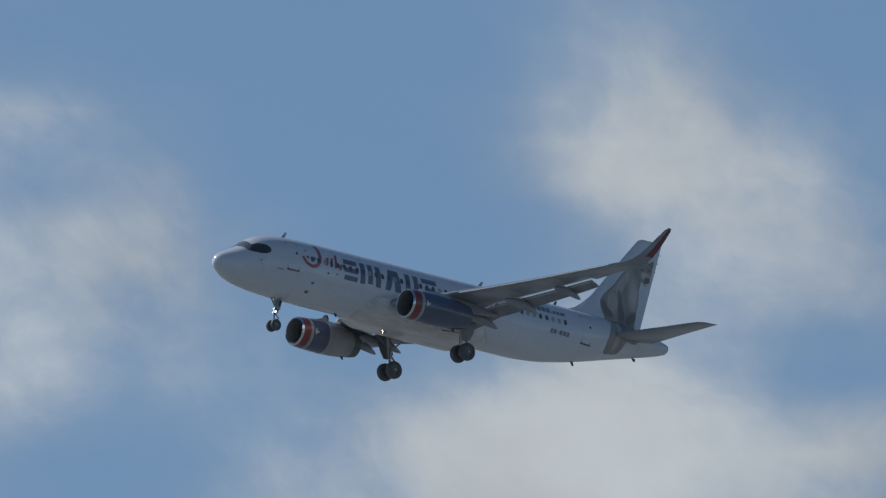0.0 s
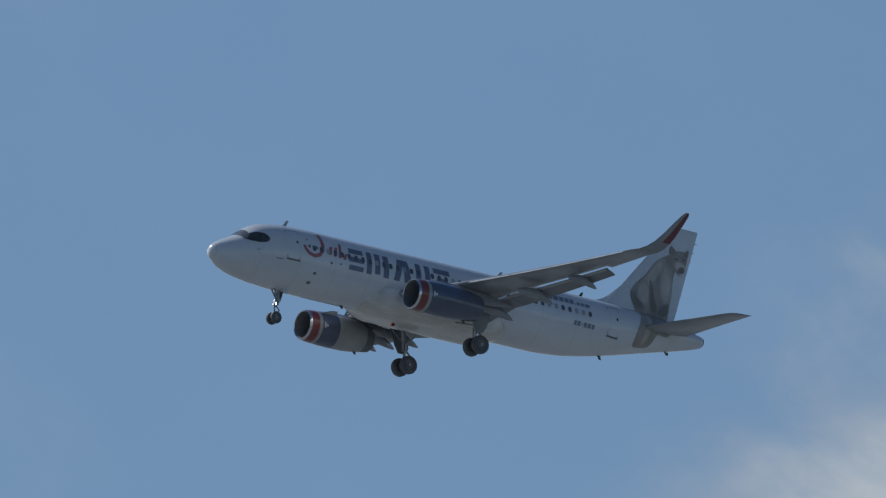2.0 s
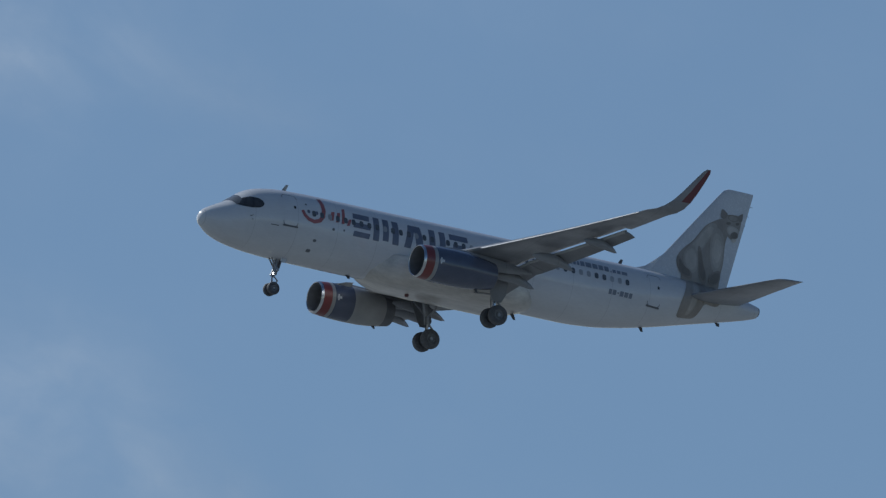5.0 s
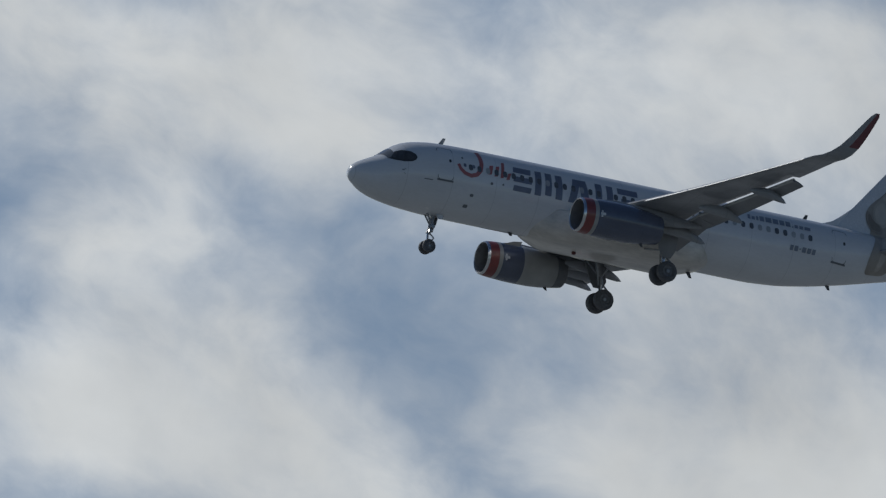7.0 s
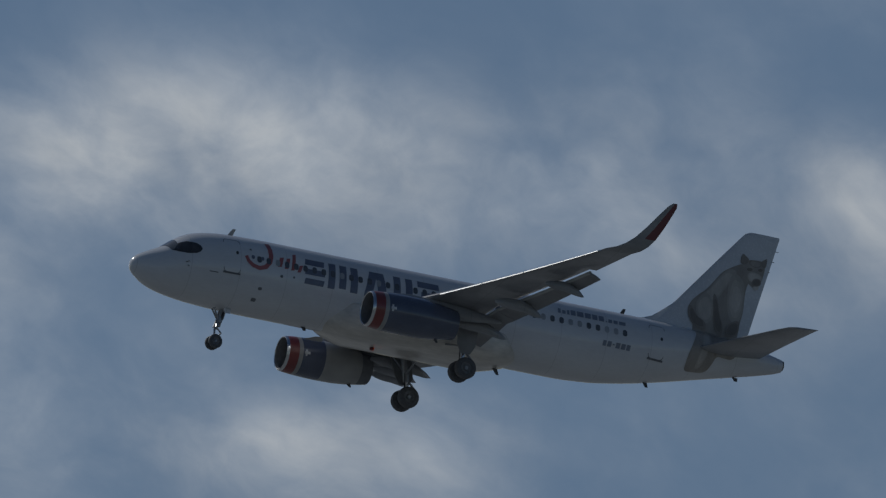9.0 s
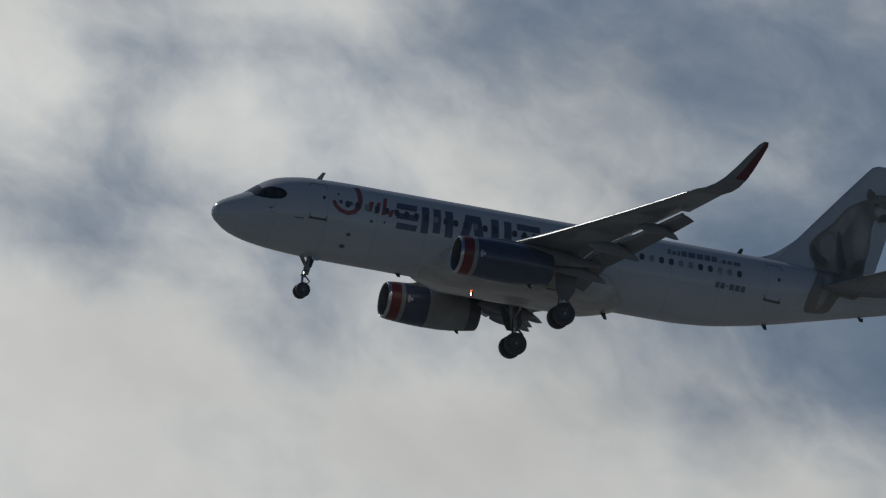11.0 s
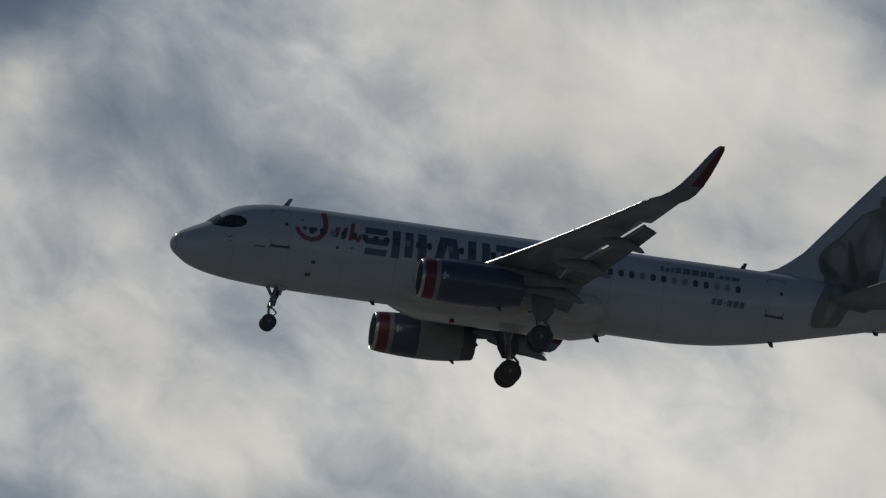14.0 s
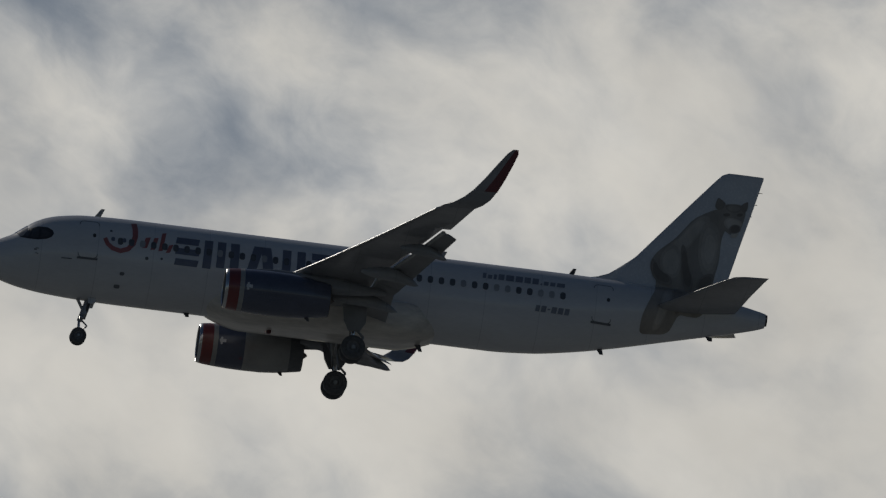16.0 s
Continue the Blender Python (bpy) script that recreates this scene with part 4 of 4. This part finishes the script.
def rounded_off(pts, times=2):
    """Cuts the corners of an outline."""
    for _ in range(times):
        out = []
        for a, b in zip(pts, pts[1:] + pts[:1]):
            out += [(a[0] * 0.75 + b[0] * 0.25, a[1] * 0.75 + b[1] * 0.25), (a[0] * 0.25 + b[0] * 0.75, a[1] * 0.25 + b[1] * 0.75)]
        pts = out
    return pts


def art_patch(outline, off):
    """A painted area that runs from the fin down over the rear cabin side."""
    outline = rounded_off(list(outline))
    bm = bmesh.new()
    bm.faces.new([bm.verts.new((x, 0, z)) for x, z in outline])
    for axis, no in ((0, (1, 0, 0)), (2, (0, 0, 1))):
        lo, hi = min(v.co[axis] for v in bm.verts), max(v.co[axis] for v in bm.verts)
        k = int((hi - lo) / 0.10)
        for i in range(1, k + 1):
            bmesh.ops.bisect_plane(bm, geom=bm.verts[:] + bm.edges[:] + bm.faces[:], plane_co=Vector(no) * (lo + (hi - lo) * i / (k + 1)), plane_no=no)
    bmesh.ops.triangulate(bm, faces=bm.faces)
    for v in bm.verts:
        x, z = v.co.x, v.co.z
        hw, zc, hz = section(x)
        c = (z - zc) / hz
        ys = hw * math.sqrt(1 - c * c) if abs(c) < 1 else 0.0
        v.co = Vector((x, -(max(ys, fin_y(x, z) if z > 1.6 else 0) + off), z))
    return bm


def make_art(fin):
    """The grey-brown painted animal shape on fin and tail, as plain areas of colour."""
    def area(outline, off, tone, label):
        part("painted_shape", art_patch(outline, off), FUR_TONES[tone], fin, label)

    def soft(outline, off, tones, label):
        """Nested areas of slowly changing tone, for a brushed edge."""
        cx, cz = (sum(p[k] for p in outline) / len(outline) for k in (0, 1))
        for i, tone in enumerate(tones):
            k = 1 - 0.24 * i
            area([(cx + (x - cx) * k, cz + (z - cz) * k) for x, z in outline], off + 0.006 * i, tone, label)

    body = [(34.8, 6.16), (34.24, 5.87), (33.68, 5.51), (33.31, 4.99), (32.86, 4.38), (32.31, 3.91), (31.96, 3.5), (31.80, 3.08), (31.9, 2.63), (32.2, 2.36), (32.15, 1.7), (31.8, 0.9), (31.55, 0.2), (31.5, -0.3), (31.55, -0.62), (32.1, -0.55), (32.9, -0.42), (33.1, 0.0), (33.3, 0.5), (33.8, 0.45), (34.4, 0.5), (34.75, 1.35), (34.88, 1.96), (34.93, 2.74), (35.11, 3.53), (35.1, 4.45), (35.16, 4.92), (35.44, 5.57), (35.06, 6.05)]
    area(body, 0.018, 2, "grey-brown painted animal body")
    soft([(34.2, 5.8), (33.7, 5.4), (33.0, 4.45), (32.5, 3.95), (32.9, 3.4), (33.5, 3.9), (34.1, 4.9), (34.6, 5.6)], 0.026, (3, 4), "lighter painted back")
    area([(34.76, 6.07), (35.03, 6.39), (35.52, 6.50), (35.99, 6.50), (36.17, 6.23), (36.12, 5.77), (35.98, 5.28), (35.79, 4.95), (35.49, 4.97), (35.13, 5.22), (34.85, 5.6)], 0.026, 2, "grey-brown painted animal head")
    for ear in ([(34.66, 6.15), (34.68, 6.45), (34.76, 6.74), (34.98, 6.6), (35.2, 6.45), (35.0, 6.1)], [(35.84, 6.42), (36.04, 6.6), (36.24, 6.72), (36.24, 6.45), (36.2, 6.2), (36.0, 6.15)]):
        area(ear, 0.034, 1, "dark painted ear")
    soft([(35.15, 6.42), (35.55, 6.46), (35.95, 6.44), (35.95, 6.2), (35.6, 6.05), (35.2, 6.15)], 0.032, (1, 2), "darker painted forehead")
    for eye in ([(35.06, 5.95), (35.39, 6.04), (35.43, 5.88), (35.14, 5.80)], [(35.75, 6.06), (36.04, 6.10), (36.0, 5.94), (35.76, 5.90)]):
        area(eye, 0.038, 0, "dark painted eye")
    soft([(35.1, 5.55), (35.3, 5.8), (35.75, 5.8), (36.05, 5.65), (35.98, 5.3), (35.35, 5.2)], 0.034, (4, 5), "pale painted cheek")
    soft([(35.42, 5.33), (35.65, 5.52), (35.98, 5.48), (36.0, 5.2), (35.78, 5.05), (35.48, 5.05)], 0.048, (1, 0), "dark painted muzzle")
    area([(35.51, 5.05), (35.78, 5.06), (35.93, 5.18), (35.84, 4.88), (35.58, 4.82)], 0.050, 6, "white painted chin")
    soft([(34.15, 5.5), (34.71, 5.5), (35.04, 4.95), (35.09, 4.14), (35.02, 3.36), (34.8, 2.75), (34.35, 2.8), (34.0, 3.84)], 0.034, (3, 4, 5), "pale painted chest")
    soft([(32.3, 3.71), (32.9, 4.3), (33.35, 3.5), (33.25, 2.6), (32.77, 2.4), (32.25, 2.93)], 0.040, (3, 4), "pale painted flank")
    soft([(32.05, -0.4), (32.3, 0.6), (32.5, 1.6), (32.95, 1.9), (32.9, 1.0), (32.6, 0.1), (32.4, -0.35)], 0.034, (3, 4), "pale painted leg")
    soft([(33.2, 4.3), (33.5, 4.0), (33.66, 3.13), (33.98, 2.49), (33.9, 1.8), (33.48, 2.1), (33.28, 3.09)], 0.046, (1, 0), "dark painted fold")
    soft([(31.82, 3.3), (32.05, 3.3), (32.28, 2.8), (32.9, 2.55), (32.98, 2.1), (32.55, 2.1), (32.15, 2.25), (31.88, 2.63)], 0.058, (1, 0), "dark painted edge of the haunch")
    soft([(34.15, 2.63), (34.9, 3.1), (34.94, 2.3), (34.55, 2.0), (34.1, 2.0)], 0.058, (1, 0), "dark painted knee")
    area([(33.0, 1.9), (33.4, 2.0), (33.5, 1.1), (33.2, 0.3), (33.0, 0.9)], 0.042, 1, "dark painted leg")
    area([(34.14, 1.9), (34.5, 1.9), (34.62, 1.3), (34.4, 0.7), (34.1, 1.0)], 0.042, 1, "dark painted leg")


def wheel(gear, x, y, z, r, w):
    prof = [(-w / 2, r * 0.55), (-w / 2, r * 0.82), (-w * 0.40, r * 0.95), (-w * 0.2, r), (w * 0.2, r), (w * 0.40, r * 0.95), (w / 2, r * 0.82), (w / 2, r * 0.55)]
    bm = lathe_x(prof, 0, 0, 0, segs=40)
    bmesh.ops.rotate(bm, verts=bm.verts, cent=(0, 0, 0), matrix=Matrix.Rotation(math.pi / 2, 3, "Z"))
    bmesh.ops.translate(bm, verts=bm.verts, vec=(x, y, z))
    tyre = part("tyre", bm, RUBBER, gear, "black rubber tyre")
    bm = lathe_x([(-w * 0.42, 0.02), (-w * 0.42, r * 0.22), (-w * 0.30, r * 0.3), (-w * 0.34, r * 0.5), (-w * 0.46, r * 0.56), (w * 0.46, r * 0.56), (w * 0.34, r * 0.5), (w * 0.30, r * 0.3), (w * 0.42, r * 0.22), (w * 0.42, 0.02)], 0, 0, 0, segs=28)
    bmesh.ops.rotate(bm, verts=bm.verts, cent=(0, 0, 0), matrix=Matrix.Rotation(math.pi / 2, 3, "Z"))
    bmesh.ops.translate(bm, verts=bm.verts, vec=(x, y, z))
    part("rim", bm, RIM, gear, "grey wheel rim")


def make_nose_gear(plane):
    x, z = 4.96, -3.85
    g = part("nose_gear", tube((5.32, 0, -1.8), (x, 0, z + 0.75), 0.135), STEEL, plane, "steel nose leg with twin wheels, lowered")
    part("piston", tube((x - 0.02, 0, z + 0.8), (x, 0, z), 0.065), METAL, g)
    part("axle", tube((x, -0.34, z), (x, 0.34, z), 0.06), STEEL, g)
    part("drag_brace", tube((4.72, -0.16, -1.95), (5.14, -0.06, -2.7), 0.05), STEEL, g)
    part("drag_brace", tube((4.72, 0.16, -1.95), (5.14, 0.06, -2.7), 0.05), STEEL, g)
    part("torque_link", tube((x + 0.05, 0, z + 0.85), (x + 0.38, 0, z + 0.55), 0.04), STEEL, g)
    part("torque_link", tube((x + 0.38, 0, z + 0.55), (x + 0.05, 0, z + 0.2), 0.04), STEEL, g)
    part("steering_collar", tube((5.14, -0.28, -2.72), (5.14, 0.28, -2.72), 0.10), STEEL, g)
    part("steering_collar", tube((5.18, 0, -2.5), (5.08, 0, -2.95), 0.16), STEEL, g)
    for y in (-0.24, 0.24):
        wheel(g, x, y, z, 0.385, 0.23)
    part("actuator", tube((5.34, -0.12, -2.15), (5.2, -0.12, -2.75), 0.06), DARK, g)
    part("actuator", tube((5.34, 0.12, -2.15), (5.2, 0.12, -2.75), 0.06), DARK, g)
    part("hose", tube((4.93, -0.1, -2.8), (4.9, -0.1, -3.5), 0.025), DARK, g)
    part("lamp_bracket", tube((5.0, -0.26, -2.95), (5.0, 0.26, -2.95), 0.05), STEEL, g)
    part("tow_lug", tube((x - 0.16, 0, z + 0.02), (x, 0, z + 0.02), 0.04), STEEL, g)
    for y in (-0.42, 0.42):
        part("gear_door", slab([(5.2, y, -2.0), (5.62, y, -2.02), (5.56, y * 1.2, -2.28), (5.25, y * 1.2, -2.3)], (0, 0.03, 0)), WHITE, g, "small white gear door")
    part("leg_door", slab([(5.42, -0.17, -2.1), (5.3, -0.17, -2.6), (5.3, 0.17, -2.6), (5.42, 0.17, -2.1)], (0.03, 0, 0)), WHITE, g)
    for y in (-0.15,):
        part("taxi_lamp", lathe_x([(-0.06, 0.085), (0.10, 0.07), (0.14, 0.02)], 5.0, y, -2.95, segs=20), STEEL, g, "round taxi lamp housing")
        part("lamp_glass", lathe_x([(-0.062, 0.075), (-0.075, 0.04), (-0.078, 0.005)], 5.0, y, -2.95, segs=20), LAMP, g, "lit lamp glass")


def make_main_gear(plane, side):
    x, y, z = 17.7, side * 3.78, -3.78
    g = part("main_gear", tube((17.3, side * 3.7, -1.1), (x - 0.03, y, z + 0.95), 0.17), STEEL, plane, "steel main leg with twin wheels, lowered")
    part("piston", tube((x - 0.03, y, z + 1.0), (x, y, z), 0.11), METAL, g)
    part("axle", tube((x, y - 0.65, z), (x, y + 0.65, z), 0.09), STEEL, g)
    part("side_stay", tube((17.4, side * 1.5, -1.9), (17.6, y, z + 1.3), 0.055), STEEL, g)
    part("torque_link", tube((x + 0.1, y, z + 1.0), (x + 0.5, y, z + 0.62), 0.06), STEEL, g)
    part("torque_link", tube((x + 0.5, y, z + 0.62), (x + 0.1, y, z + 0.2), 0.06), STEEL, g)
    part("retraction_jack", tube((17.0, side * 4.6, -1.2), (17.5, y + side * 0.1, -2.2), 0.07), STEEL, g)
    oy = y + side * 0.33
    part("leg_door", slab([(16.9, oy + side * 0.45, -1.15), (18.15, oy + side * 0.45, -1.2), (18.2, oy, -2.5), (17.95, oy - side * 0.05, -2.95), (17.4, oy - side * 0.05, -2.95), (17.15, oy, -2.5)], (0, side * 0.05, 0)), FLAP, g, "grey door plate on the leg")
    for dy in (-0.46, 0.46):
        wheel(g, x, y + dy, z, 0.585, 0.42)
    part("hose", tube((x - 0.2, y - side * 0.14, z + 1.5), (x - 0.12, y - side * 0.14, z + 0.25), 0.03), DARK, g)
    part("brake", tube((x, y - 0.32, z), (x, y + 0.32, z), 0.3, segs=20), DARK, g)


def make_antennas(plane):
    def blade(x, z, h, c, up, sweep=0.25, name="blade_antenna", m=WHITE):
        rings = []
        for s in (0.0, 0.6, 1.0):
            cc = c * (1 - 0.45 * s)
            rings.append([Vector((p.x, p.z, z + up * h * s)) for p in foil(x + sweep * h * s * 1.6, 0, 0, cc, 0.16, 0, 0, 1, 6, 0)])
        part(name, loft(rings), m, plane, "small blade antenna")
    blade(5.10, 1.98, 0.50, 0.32, 1, 0.45, m=COWL)
    blade(21.6, 2.05, 0.42, 0.34, 1, 0.5, m=COWL)
    blade(27.95, 2.03, 0.38, 0.30, 1, 0.4, m=DARK)
    blade(20.95, -2.22, 0.34, 0.32, -1, 0.5, m=DARK)
    blade(29.65, -1.36, 0.26, 0.30, -1, 0.5, m=DARK)
    blade(34.8, -0.12, 0.2, 0.35, -1, 0.5, m=DARK)
    blade(9.8, -2.04, 0.22, 0.3, -1, 0.5, m=DARK)
    blade(1.5, -1.58, 0.14, 0.15, -1, 0.5, m=DARK)
    for z in (-0.2, -0.45):
        p = skin(2.55, z, -1, 0.0)
        part("probe", tube(p, p + Vector((-0.14, -0.10, 0)), 0.02), STEEL, plane)


def make_beacon(plane):
    """Turning red beacon under the belly: a lit core in a dark drum with one narrow slot."""
    arc = [radians(10 + 340 * i / 24) for i in range(25)]
    bm = bmesh.new()
    rows_ = [[bm.verts.new((r * math.sin(a), -r * math.cos(a), z)) for a in arc] for r, z in ((0.12, 0.02), (0.12, -0.12), (0.10, -0.16), (0.02, -0.175))]
    for p, q in zip(rows_, rows_[1:]):
        for i in range(24):
            bm.faces.new((p[i], p[i + 1], q[i + 1], q[i]))
    b = part("beacon", bm, LENS, plane, "red beacon under the belly")
    rings = [[(0.03 * math.cos(math.pi * i / 5), 0.03 * math.sin(math.pi * i / 5), z) for i in range(10)] for z in (-0.01, -0.14)]
    part("lit_core", loft(rings), BEACON, b, "glowing red core")
    return b


plane = new("airplane")
tagged(plane, "white twin-engine airliner with navy engines, landing gear lowered", "airplane")
make_ground()
make_clouds()
make_fuselage(plane)
make_glazing(plane)
make_doors(plane)
make_windows(plane)
make_markings(plane)
for s_ in (-1, 1):
    make_wing(plane, s_)
    make_engine(plane, s_)
    make_main_gear(plane, s_)
make_art(make_tail(plane))
make_nose_gear(plane)
make_antennas(plane)
beacon = make_beacon(plane)

AT8, SPEED = Vector((768.98, 1275.85, 284.23)), Vector((-62.001, -0.112, -1.738))
BANK = [(0, -1.57), (1, -1.61), (2, -1.67), (3, -1.57), (4.2, -1.45), (6.3, -2.41), (7, -2.79), (7.5, -3.10), (8.2, -3.10), (10.3, -0.96), (11, -1.30), (12, -1.65), (13, -1.25), (14, -1.80), (15, -2.07), (16, -1.56)]


def flight(t):
    """The airliner on its straight approach: level track, nose up, rocking a little in the wind."""
    bank = float(np.interp(t, [r[0] for r in BANK], [r[1] for r in BANK]))
    turn = pose(0, 0, 0, 0, 0, -5.720) @ pose(0, 0, 0, 0, 5.715, 0) @ pose(0, 0, 0, bank, 0, 0)
    return Matrix.Translation(AT8 + SPEED * (t - 8)) @ turn @ Matrix.Translation((-18, 0, 0))


def motions():
    times = [i * 0.5 for i in range(33)]
    walk(plane, [(t, flight(t)) for t in times])
    turns = [i * 0.2 for i in range(81)]
    walk(beacon, [(t, pose(14.0, 0.0, -2.42, 0, 0, -19 + 330.3 * (t - 11.0))) for t in turns])


motions()
